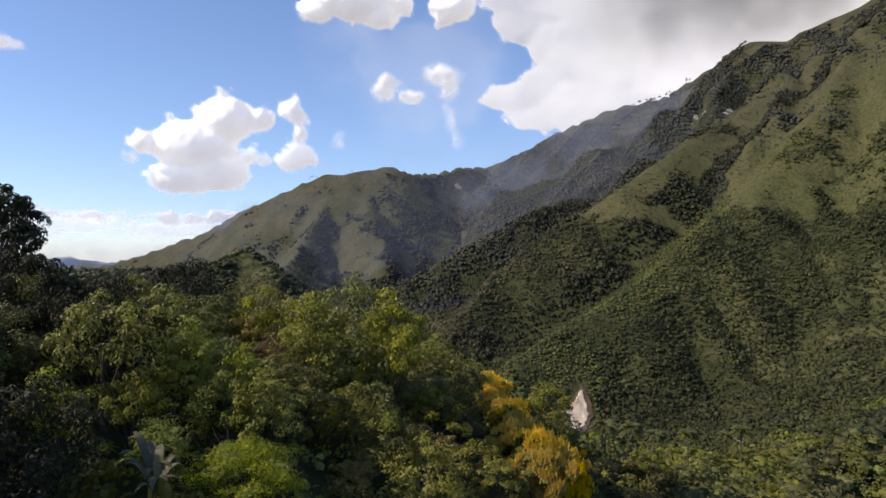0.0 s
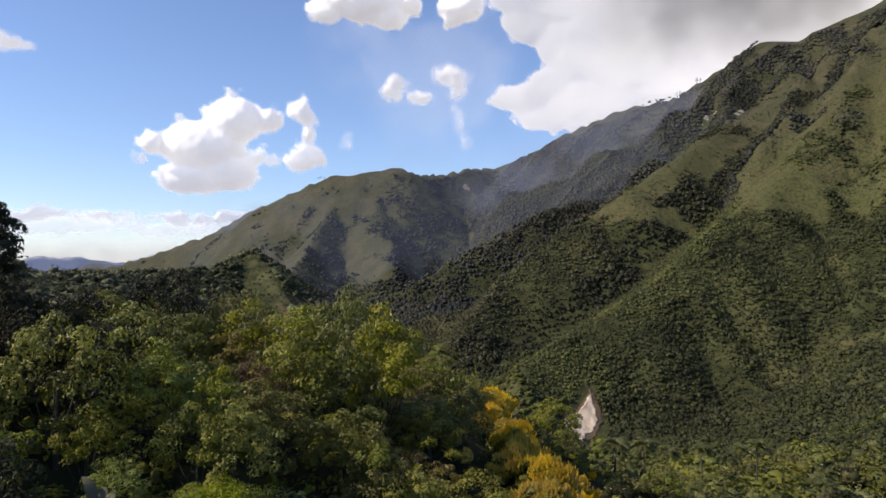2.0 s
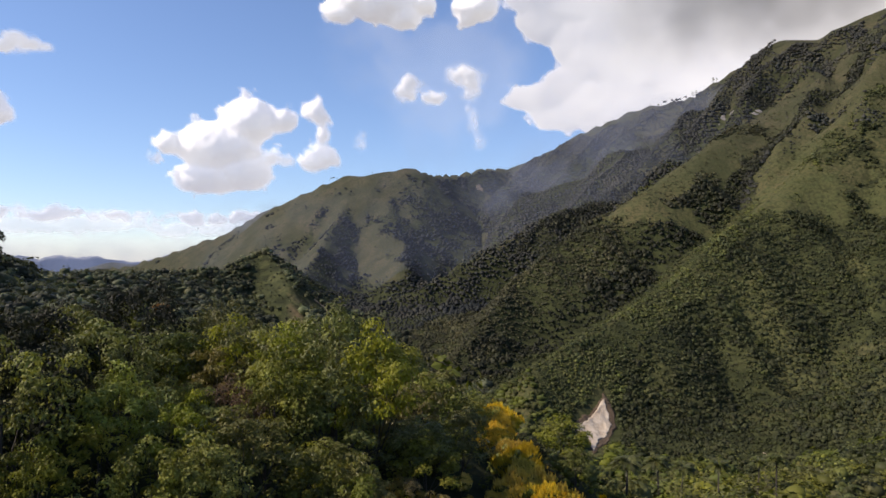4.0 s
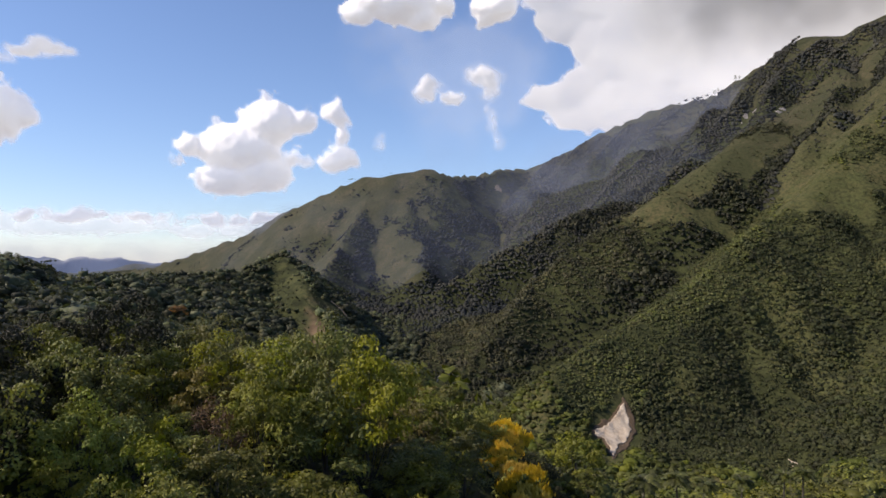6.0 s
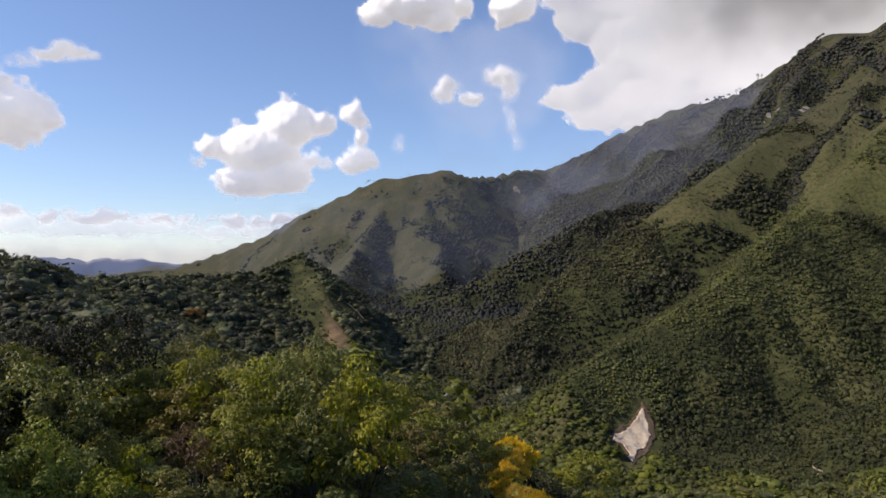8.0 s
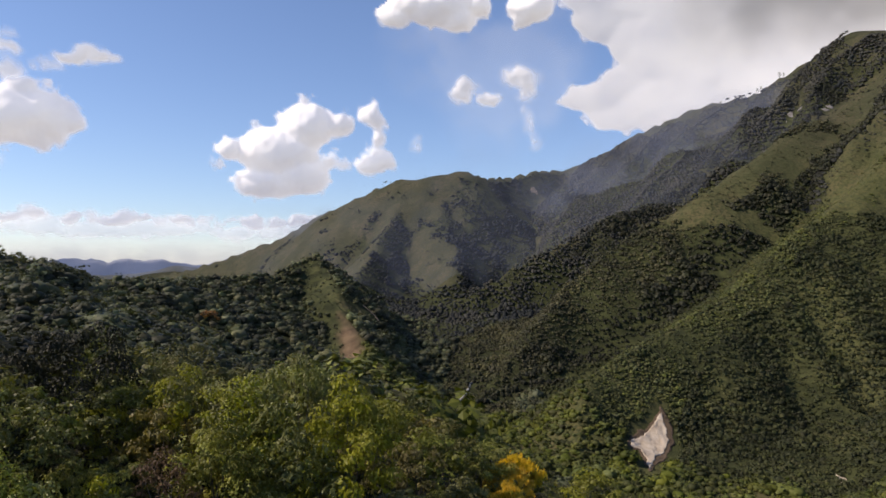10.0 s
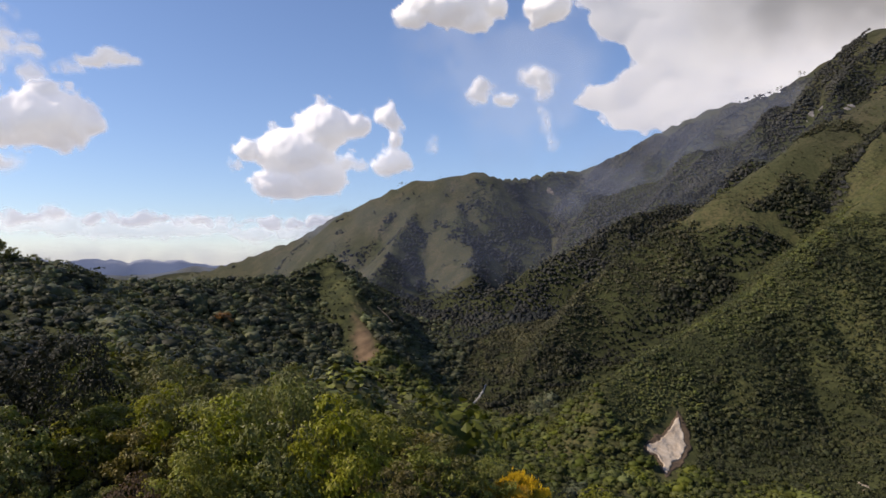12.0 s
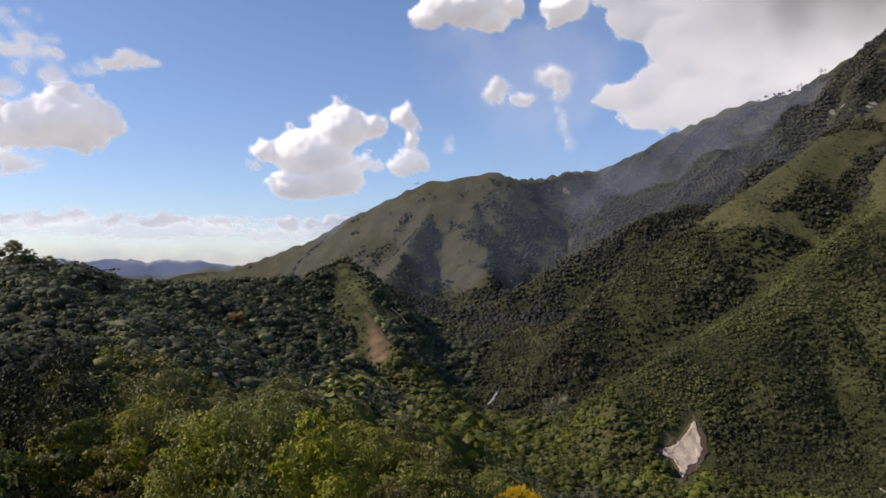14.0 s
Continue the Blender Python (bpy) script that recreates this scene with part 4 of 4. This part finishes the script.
    "olive": tree("olive green tree on the slope", "olive", gen, 4.4, 8.0, 0.8, 44, 2300, 0.40, 0.12, group="slope trees"),
    "rust": tree("half-bare brownish tree on the slope", "rust", gen, 3.8, 7.8, 1.0, 26, 700, 0.45, 0.1, PALE_BARK, group="slope trees"),
}
spots = []
gen = np.random.default_rng(35)
names, share = ["deep", "green", "green_b", "lime", "olive", "rust"], np.array([0.26, 0.28, 0.24, 0.06, 0.13, 0.03])
for gx in np.arange(-90, 80, 6.8):
    for gy in np.arange(60, 132, 6.8):
        x, y = gx + gen.uniform(-2.4, 2.4), gy + gen.uniform(-2.4, 2.4)
        pick, size = gen.choice(names, p=share), gen.uniform(0.65, 1.1)
        reach, bearing = math.hypot(x, y), math.degrees(math.atan2(x, y + 8))
        if reach > 128 or not -42 < bearing < 37 or (reach < 86 and not (x > 0.32 * y - 18 and y > 70)):
            continue
        if in_bloom(x, y) or (0.095 * y < x < 0.235 * y and y > 84) or by_palm(x, y):
            continue
        # shade to the west and round the palms, put in as darkened trees
        if (x < -36 and 70 < y < 132 and gen.random() < 0.5) or (x > 20 and math.sin(3.1 * x + 1.7 * y) > -0.25):
            pick = "shade_dark"
        spots.append((str(pick), x, y, size * 1.05 if x < 0.32 * y - 18 else size * 0.72))
spots += [("shade_dark", 12.8, 114.5, 0.85), ("shade_dark", 15.0, 109, 0.6), ("green", 19.7, 126, 1.05), ("green_b", 4.4, 81.5, 0.72), ("green", 7.0, 79.5, 0.55), ("olive", 1.0, 82, 0.7), ("deep", 20.5, 118, 0.6), ("lime", 86, 176, 1.2), ("green", 36.5, 119, 1.05), ("lime", 44, 134, 0.7), ("green_b", 70, 150, 1.1)]
plant(MIDDLE, spots, gen)

gen = np.random.default_rng(37)
FLOWERS = {"shrub": flowering_shrub(gen), "dome": flowering_shrub(gen, 2300, -0.6)}
plant(FLOWERS, [("dome" if s > 0.75 else "shrub", x, y, s) for x, y, s in BLOOMS], gen)
PALMS = {"palm": palm_tree(gen), "tall_palm": palm_tree(gen, 14.5)}
plant(PALMS, list(PALM_SPOTS), gen)
BANANAS = {"banana": banana_plant(gen)}
plant(BANANAS, [("banana", x, y, s) for x, y, s in ((-20.7, 50, 1.1), (-19.6, 48.4, 0.9), (-30, 66, 1.0))], gen)


# ---------------------------------------------------------------- woods as masses of trees
def woods(name, label, x, y, radius, tall, quads, material, gen, leaf=0.42, core_size=0.86, puffs=0, stray=0.22):
    """Many trees in one mesh: every crown a lumpy rounded core under a ragged coat of leaf clumps, with a tone of its own."""
    n = len(x)
    z = ground_height(x, y)
    # core: uneven rings and a tip
    rings, sides = (((0.80, -0.62, 0.0), (0.98, 0.02, 0.5), (0.72, 0.60, 0.0)), 6) if quads > 16 else (((0.92, -0.50, 0.0), (0.80, 0.42, 0.6)), 5)
    last = sides * len(rings)
    turn = np.arange(sides) * 2 * math.pi / sides
    ring = [np.stack([r * np.cos(turn + o), r * np.sin(turn + o), np.full(sides, h)], -1) for r, h, o in rings]
    core = np.concatenate(ring + [np.array([[0.0, 0.0, 0.95]])])
    scale = np.stack([radius, radius, tall * 0.52], -1)[:, None, :]
    middle = np.stack([x, y, z + tall * 0.34], -1)[:, None, :]
    spin = gen.uniform(0, 2 * math.pi, (n, 1))
    cx, cy = core[:, 0] * np.cos(spin) - core[:, 1] * np.sin(spin), core[:, 0] * np.sin(spin) + core[:, 1] * np.cos(spin)
    body = np.stack([cx, cy, np.broadcast_to(core[:, 2], cx.shape)], -1) * gen.uniform(0.74, 1.12, (n, last + 1, 1)) * scale * core_size + middle
    tris = []
    for k in range(len(rings) - 1):
        for s in range(sides):
            a, c = sides * k + s, sides * k + (s + 1) % sides
            tris += [(a, c, c + sides), (a, c + sides, a + sides)]
    tris += [(last - sides + s, last - sides + (s + 1) % sides, last) for s in range(sides)]
    core_faces = (np.array(tris)[None] + (last + 1) * np.arange(n)[:, None, None]).reshape(-1, 3)
    way = unit(gen.normal(size=(n, quads, 3)) * np.array([1, 1, 0.8]) + np.array([0, 0, 0.45]))
    own_way = way
    if puffs:
        # the leaves of a crown gather in puffs
        hub = unit(gen.normal(size=(n, puffs, 3)) * np.array([1, 1, 0.7]) + np.array([0, 0, 0.5]))
        mine = hub[np.arange(n)[:, None], gen.integers(0, puffs, (n, quads))]
        own_way = unit(gen.normal(size=way.shape) + np.array([0, 0, 0.8]))
        way = mine * 0.88 + own_way * 0.28
    lumps = 0.84 + 0.28 * gen.random((n, quads, 1)) + 0.13 * np.sin(6.6 * way[..., :1] + gen.uniform(0, 6, (n, 1, 1))) * np.cos(4.0 * way[..., 1:2] + gen.uniform(0, 6, (n, 1, 1)))
    centre = middle + way * lumps * scale
    facing = way * 0.55 + own_way * 0.35 + gen.normal(size=way.shape) * stray + np.array([0, 0, 0.25])
    size = np.repeat(radius * leaf, quads)
    verts, faces = leaf_quads(centre.reshape(-1, 3), facing.reshape(-1, 3), size, gen, 0.85, 0.2)
    faces = np.concatenate([faces[:, [0, 1, 2]], faces[:, [0, 2, 3]]]) + (last + 1) * n
    own = gen.random(n)
    soft = np.zeros(len(core_faces) + len(faces), bool)
    soft[:len(core_faces)] = True
    me = mesh_from(name, np.concatenate([body.reshape(-1, 3), verts]), np.concatenate([core_faces, faces]), material, soft, (("tone", np.concatenate([np.repeat(own, last + 1), np.repeat(own, quads * 4)])),))
    return tagged(new(name, me), label, "woodland", kind="stuff")


def scatter(x0, x1, y0, y1, space, gen):
    x, y = np.meshgrid(np.arange(x0, x1, space), np.arange(y0, y1, space))
    x, y = x.ravel(), y.ravel()
    return x + gen.uniform(-0.42, 0.42, x.shape) * space, y + gen.uniform(-0.42, 0.42, y.shape) * space


def forest(name, label, box, space, quads, material, keep, small=0.0, back=-0.4, size=(0.50, 1.02), leaf=0.55, core=0.86, rise=(1.2, 1.9), puffs=0, clumps=True, stray=0.22):
    x, y = scatter(*box, space * 0.68, gen)
    z = ground_height(x, y)
    grass, bare, _ = cover(x, y, z)
    # steep ground carries more trees for its area on the plan
    rise_x, rise_y = ground_height(x + 5, y) - z, ground_height(x, y + 5) - z
    steepness = np.sqrt(1 + (rise_x ** 2 + rise_y ** 2) / 25)
    thick = np.clip(1 - grass * 1.03, small, 1) * (bare < 0.15) * ((grass < 0.5) | (x > -60) | (y > 800)) * np.clip(0.72 * steepness ** 1.3, 0, 1)
    turn = np.degrees(np.arctan2(x, y + 8))
    fine = (gen.random(x.shape) < thick) & (np.abs(turn + 4) < 43) & keep(x, y, z) & (slope_facing(x, y) > back) & ~scarred(x, y)
    x, y, grass = x[fine], y[fine], grass[fine]
    # taller trees stand together, low scrub between them
    clump = np.clip(0.98 + 0.5 * fbm(x + 400, y, 30, 3), 0.66, 1.5) if clumps else 1.0
    radius = space * (size[0] + (size[1] - size[0]) * gen.random(x.shape) ** 1.6) * np.where(grass > 0.5, 0.45, 1.0) * clump
    radius = radius * (1 - 0.68 * (spur_open(x, y) > 0.95)) if name == "left_hill_woods" else radius
    tall = radius * gen.uniform(*rise, x.shape)
    return woods(name, label, x, y, radius, tall, quads, LEAF[material], gen, leaf, core, puffs, stray)


BARE_ROCKS = ((381.6, 1051, 4.0), (391.5, 1061, 6.0), (400, 1058, 5.0), (413.5, 1004, 4.5), (422, 1012, 5.0))  # x, y, radius


def scarred(x, y):
    """The pale slip above the river and its foot, and the river bed, left clear of trees."""
    at = (488, 500, 520, 535, 550, 567)
    slip = (np.abs(x - np.interp(y, at, (90, 92, 97, 101, 107, 112))) < np.interp(y, at, (8, 10, 20, 18, 11, 5))) & (y > 484) & (y < 568)
    for a, b, r in BARE_ROCKS + ((-149, 704, 2), (-142, 701, 2), (-134, 699, 2)):
        slip = slip | (np.hypot(x - a + 1.5, y - b + 4) < r + 4)
    return slip | (np.abs(x + 48 - (y - 612) * 0.23) < 2.6) & (y > 612) & (y < 648)


def side(x, y):
    """Which ridge a place belongs to, by the highest roof."""
    order = ["near_spur", "east_spur", "middle_spur", "back_spur", "main_ridge", "far_hill", "hill_spur_a", "hill_spur_b", "hill_spur_c"]
    return np.argmax([roof(n, x, y)[0] for n in order], axis=0)


def clear_of_palms(x, y):
    return ~np.array([by_palm(a, b) for a, b in zip(x, y)])


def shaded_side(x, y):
    """The hollow to the west, whose shade is put into the dark leaf colour of its trees."""
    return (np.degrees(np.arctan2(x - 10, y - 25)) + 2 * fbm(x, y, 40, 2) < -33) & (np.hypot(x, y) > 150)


forest("hollow_woods", "trees in the hollow beside the home hill, darkened for shade", (-210, 0, 90, 300), 7.4, 120, "hollow", lambda x, y, z: (np.hypot(x, y) > 128) & (np.hypot(x, y) < 290) & shaded_side(x, y), 0.05, leaf=0.2, core=0.62, size=(0.46, 0.98), rise=(1.1, 1.7), puffs=15)
forest("slope_woods", "green woods on the slope below the home hill", (-130, 210, 110, 300), 7.4, 112, "slope_woods", lambda x, y, z: (np.hypot(x, y) > 128) & (np.hypot(x, y) < 290) & clear_of_palms(x, y) & ~shaded_side(x, y), 0.05, leaf=0.195, core=0.62, size=(0.46, 0.98), rise=(1.1, 1.7), puffs=15)


def on_floor(x, y):
    """The flat land beside the river."""
    return (along(RIVER, x, y)[0] + 18 * fbm(x, y + 77, 50, 2) < np.where(x < 25, 92, 42)) & (y > 330) & (y < 600)


def on_floor_z(x, y, z):
    return on_floor(x, y)


def crest(name, x, y):
    """Metres from a crest, made uneven."""
    return along(RIDGES[name][0], x, y)[0] + 22 * fbm(x + 5, y, 70, 3)


def on_flank(x, y):
    """The near spur and what adjoins it to the east."""
    return ((side(x, y) <= 1) | ((side(x, y) == 4) & (y < 820))) & (np.hypot(x, y) > 290) & (x > -0.1 * y + 20) & ~on_floor(x, y)


def in_gully(x, y):
    return gully(x, y) > 0.35


forest("hillside_woods", "dense green bushes and small trees on the steep near flank", (-60, 620, 250, 960), 4.3, 12, "woods", lambda x, y, z: on_flank(x, y) & ~in_gully(x, y) & (crest("near_spur", x, y) >= 26), 0.35, -0.7, (0.42, 1.08), leaf=0.38, core=0.64, rise=(0.85, 1.35), stray=0.42)
forest("near_spur_scrub", "bright green scrub along the crest of the near spur", (-60, 620, 400, 960), 4.0, 12, "crest_scrub", lambda x, y, z: on_flank(x, y) & ~in_gully(x, y) & (crest("near_spur", x, y) < 26), 0.25, -0.7, (0.42, 0.9), leaf=0.38, core=0.64, rise=(0.8, 1.3), stray=0.42)
forest("valley_woods", "light green trees on the valley floor", (-150, 260, 330, 640), 6.4, 34, "bright_woods", on_floor_z, 0.1, leaf=0.30, core=0.78, puffs=8, rise=(0.9, 1.4))
forest("left_hill_woods", "dense dark woods on the wooded hill", (-480, 60, 240, 900), 8.6, 28, "left_woods", lambda x, y, z: (np.hypot(x, y) > 290) & (x < -0.1 * y + 85) & (y < 900) & ((side(x, y) != 3) | ((x < -90) & (y < 860))) & ((side(x, y) != 2) | (x < -60)) & ~on_floor(x, y), 0.10, -0.8, (0.48, 0.88), leaf=0.29, core=0.76, puffs=8, rise=(1.0, 1.5))
forest("middle_spur_scrub", "olive green scrub on the middle spur", (-60, 720, 560, 1060), 4.8, 12, "spur_scrub", lambda x, y, z: (side(x, y) == 2) & ~in_gully(x, y) & ((crest("middle_spur", x, y) < 38) | (x < 70)), 0.2, -0.6, (0.44, 0.95), leaf=0.42, core=0.64, rise=(0.85, 1.35), stray=0.42)
forest("middle_spur_woods", "dense woods in the gully below the middle spur, darkened for its shade", (-60, 720, 560, 1060), 5.8, 11, "shadow_woods", lambda x, y, z: (((side(x, y) == 2) & (crest("middle_spur", x, y) >= 38) & (x >= 70)) | in_gully(x, y)) & ~on_floor(x, y), 0.12, -0.6, size=(0.52, 1.05), leaf=0.42, core=0.70, rise=(0.95, 1.5), stray=0.36)
# haze and shade of the far slopes are put into these leaf colours
forest("back_spur_scrub", "scrub on the back spur and high flank, greyed for haze", (-160, 860, 720, 1640), 6.2, 4, "far_haze_woods", lambda x, y, z: ((side(x, y) == 3) & (crest("back_spur", x, y) < 60)) | ((side(x, y) == 4) & (y >= 820) & (sunny(x, y) >= 0.80) & (crest("main_ridge", x, y) > 14)), 0.45, -0.1, (0.40, 0.70), leaf=0.5, rise=(0.9, 1.5))
forest("back_spur_woods", "dark woods in the gullies of the high flank, tinted for haze and shade", (-160, 860, 720, 1640), 6.2, 4, "far_shade_woods", lambda x, y, z: ((side(x, y) == 3) & (crest("back_spur", x, y) >= 60)) | ((side(x, y) == 4) & (y >= 820) & (crest("main_ridge", x, y) >= 14) & (sunny(x, y) < 0.80)), 0.5, -0.1, (0.40, 0.72), leaf=0.5, rise=(0.9, 1.5))
forest("far_hill_woods", "scrub in the gullies of the far hill", (-900, 220, 800, 1640), 7.6, 4, "far_shade_woods", lambda x, y, z: (side(x, y) >= 5) & (fbm(x + 33, y, 26, 3) > -0.45) & ((y > 900) | (x > -0.1 * y + 85)) & (along(RIDGES["far_hill"][0], x, y)[0] > 14), 0.05, -0.1, (0.30, 0.66), leaf=0.5, rise=(0.7, 1.2))


def undergrowth():
    x, y = scatter(-85, 75, 30, 180, 2.9, gen)
    turn = np.degrees(np.arctan2(x, y + 8))
    fine = (np.hypot(x, y) < np.where(x > 12, 172, 112)) & (np.abs(turn + 5) < 42) & (np.min([np.hypot(x - a, y - b) for a, b, _ in BLOOMS], axis=0) > 1.4)
    x, y = x[fine], y[fine]
    radius = gen.uniform(1.0, 2.2, x.shape) * np.array([0.72 if in_bloom(a, b) else 1.0 for a, b in zip(x, y)])
    return woods("undergrowth", "tangled green bushes under the trees", x, y, radius, radius * gen.uniform(1.2, 2.0, x.shape), 32, LEAF["undergrowth"], gen, 0.3, 0.35, 9)


undergrowth()


def home_woods():
    """The woods on the near side of the home hill."""
    x, y = scatter(-110, 70, -90, 36, 6.6, gen)
    fine = np.hypot(x, y - 10) < 95
    x, y = x[fine], y[fine]
    radius = gen.uniform(2.6, 4.8, x.shape)
    return woods("home_woods", "green woods on the near side of the home hill", x, y, radius, radius * gen.uniform(1.3, 1.9, x.shape), 30, LEAF["slope_woods"], gen, 0.36, 0.5, 12)


home_woods()


# ---------------------------------------------------------------- bare rock, river, far hills
def land_patch(name, label, category, outline, material, lift, step, rough, kind=""):
    """A sheet that follows the ground inside an outline, with a rough face."""
    edge = np.array(outline, float)
    x, y = np.meshgrid(np.arange(edge[:, 0].min() - step, edge[:, 0].max() + step, step), np.arange(edge[:, 1].min() - step, edge[:, 1].max() + step, step), indexing="ij")
    px, py = x + 0.8 * fbm(x, y, 5, 3), y + 0.8 * fbm(x + 40, y, 5, 3)
    inside = np.zeros(x.shape, bool)
    for (x0, y0), (x1, y1) in zip(edge, np.roll(edge, -1, 0)):
        cross = (y0 > py) != (y1 > py)
        inside ^= cross & (px < (x1 - x0) * (py - y0) / (y1 - y0 if y1 != y0 else 1e-9) + x0)
    z = ground_height(x, y) + lift + rough * fbm(x, y, 7, 4) + 0.5 * rough * np.abs(fbm(x + 9, y, 2.5, 3))
    n, m = x.shape
    i, j = np.meshgrid(np.arange(n - 1), np.arange(m - 1), indexing="ij")
    quads = np.stack([i * m + j, (i + 1) * m + j, (i + 1) * m + j + 1, i * m + j + 1], -1).reshape(-1, 4)
    quads = quads[inside.ravel()[quads].all(1)]
    used, back = np.unique(quads, return_inverse=True)
    verts = np.stack([x, y, z], -1).reshape(-1, 3)[used]
    count = len(verts)
    quads = back.reshape(-1, 4)
    # a skirt down into the ground closes the sheet
    edges = {}
    for a, b, c, d in quads:
        for e in ((a, b), (b, c), (c, d), (d, a)):
            edges[tuple(sorted(e))] = None if tuple(sorted(e)) in edges else e
    rim = [e for e in edges.values() if e]
    under = verts - (0, 0, lift + 2 * rough + 1.0)
    skirt = np.array([(b, a, a + count, b + count) for a, b in rim])
    me = mesh_from(name, np.concatenate([verts, under]), np.concatenate([quads, skirt]), material, True)
    return tagged(new(name, me), label, category, kind=kind)


land_patch("earth_bank", "brown bare earth round the landslip", "bare earth", [(111.6, 565.3), (104.6, 554.7), (97.0, 544.4), (87.9, 535.0), (80.9, 525.2), (81.1, 518.4), (87.3, 516.7), (90.0, 506.5), (90.9, 494.9), (98.5, 506.8), (107.4, 520.2), (117.9, 542.8), (117.8, 553.4), (114.9, 562.0)], SOIL, 0.5, 0.8, 0.45)
land_patch("landslide_scar", "bare pale limestone landslip above the river", "rock face", [(111.2, 560.9), (105.3, 552.3), (98.8, 544.0), (93.7, 536.0), (88.7, 532.6), (83.7, 526.9), (82.8, 520.4), (89.1, 518.8), (91.4, 510.9), (91.6, 499.5), (95.5, 505.5), (100.9, 519.8), (108.1, 529.4), (113.6, 542.1), (112.7, 552.8)], ROCK, 1.0, 0.6, 0.35)
land_patch("rock_outcrop", "small patch of bare pale rock by the river", "rock face", [(204, 484), (208, 481), (210.5, 487), (210, 493), (207, 495), (205, 490)], ROCK, 0.8, 0.6, 0.4)
land_patch("river", "stony pale river bed between wooded banks", "river", [(-35.5, 664), (-38, 650), (-40.5, 638), (-43, 626), (-46, 612), (-48, 613), (-45.5, 627), (-43, 640), (-40.5, 652), (-37.5, 665)], STONES, 0.6, 0.9, 0.4, "structure")


def ring(x, y, radius, seed):
    """An uneven outline round a place."""
    own = np.random.default_rng(seed)
    return [(x + radius * own.uniform(0.6, 1.3) * math.cos(k * 0.7), y + radius * own.uniform(0.6, 1.3) * math.sin(k * 0.7)) for k in range(9)]


for k, (x, y, radius) in enumerate(BARE_ROCKS):
    land_patch("rock_outcrop", "pale grey rock showing through the scrub of the high flank", "rock face", ring(x, y, radius, 200 + k), GREY_ROCK, 1.2, 0.9, 0.8)
land_patch("earth_patch", "small bare earth patch high on the far hill", "bare earth", ring(30, 1479, 9.0, 211), SOIL_PALE, 0.8, 1.2, 0.5)
land_patch("footpath", "pale worn footpath down the bare spur", "path", [(-150.2, 704.6), (-142.5, 702.0), (-136.5, 700.9), (-131.5, 699.6), (-131.9, 697.8), (-137, 699.2), (-143, 700.2), (-149.6, 703.0)], SOIL_PALE, 0.5, 0.35, 0.1)


def distant_hills():
    """The low hills on the horizon beyond the plain, their haze put into a blue-grey colour."""
    turns, rows = np.radians(np.arange(-60, -5, 0.2)), np.linspace(-1, 1, 9)
    aa, vv = np.meshgrid(turns, rows, indexing="ij")
    deg = np.degrees(aa)
    crest = 55 + 30 * fbm(deg, deg * 0 + 4, 7, 4) + 18 * fbm(deg + 50, deg * 0, 2, 3)
    r = 4350 + 330 * vv
    z = 60 + (crest + 70) * np.cos(vv * math.pi / 2) + 6 * fbm(deg * 8, vv * 8, 3, 3)
    n, m = aa.shape
    i, j = np.meshgrid(np.arange(n - 1), np.arange(m - 1), indexing="ij")
    quads = np.stack([i * m + j, i * m + j + 1, (i + 1) * m + j + 1, (i + 1) * m + j], -1).reshape(-1, 4)
    me = mesh_from("distant_hills", np.stack([r * np.sin(aa), r * np.cos(aa), z], -1).reshape(-1, 3), quads, HAZE_BLUE, True)
    return tagged(new("distant_hills", me), "low wooded hills on the far horizon, tinted blue-grey for haze", "hills", kind="structure")


distant_hills()


# ---------------------------------------------------------------- single trees that stand out
LONE = {
    "pine": tree("tall thin tree on the skyline of the ridge", "deep", gen, 2.4, 10.5, 1.5, 26, 520, 0.8, group="skyline trees"),
    "round": tree("dark round tree on the skyline", "deep", gen, 4.4, 7.5, -0.5, 30, 700, 0.9, group="skyline trees"),
    "tall": tree("tall dark tree above the woods", "deep", gen, 6.0, 15.0, 4.0, 44, 1500, 0.8, 0.1, group="skyline trees"),
    "pale": tree("pale grey half-bare tree among the woods", "silver", gen, 5.5, 10.0, 2.0, 36, 1000, 0.7, 0.1, PALE_BARK, group="standout trees"),
    "amber": tree("amber brown tree among green woods", "amber", gen, 6.0, 9.0, 1.0, 24, 600, 1.1, group="standout trees"),
}
plant(LONE, [("pine", 421, 1298, 1.1), ("pine", 425, 1292, 0.8), ("pine", 448, 1268, 1.0), ("pine", 452, 1262, 0.7), ("round", 372, 1350, 0.6), ("round", 330, 1392, 0.6), ("round", 318, 1402, 0.5), ("round", 300, 1420, 0.6), ("round", 286, 1440, 0.5),
    ("round", -268, 1380, 0.55), ("round", -262, 1380, 0.7), ("pine", -265, 1382, 0.5), ("round", -272, 1384, 0.4), ("round", -255, 1380, 0.5), ("tall", -306, 396, 1.0), ("tall", -298, 398, 0.8), ("tall", -288, 404, 0.75), ("tall", -312, 402, 0.9), ("round", -297, 556, 1.2), ("round", -285, 600, 0.9),
    ("pale", -146, 478, 1.2), ("amber", -222, 520, 1.2), ("amber", -226, 524, 0.8), ("round", 205, 850, 1.2), ("round", 214, 852, 1.3), ("round", 222, 856, 1.1)], gen)
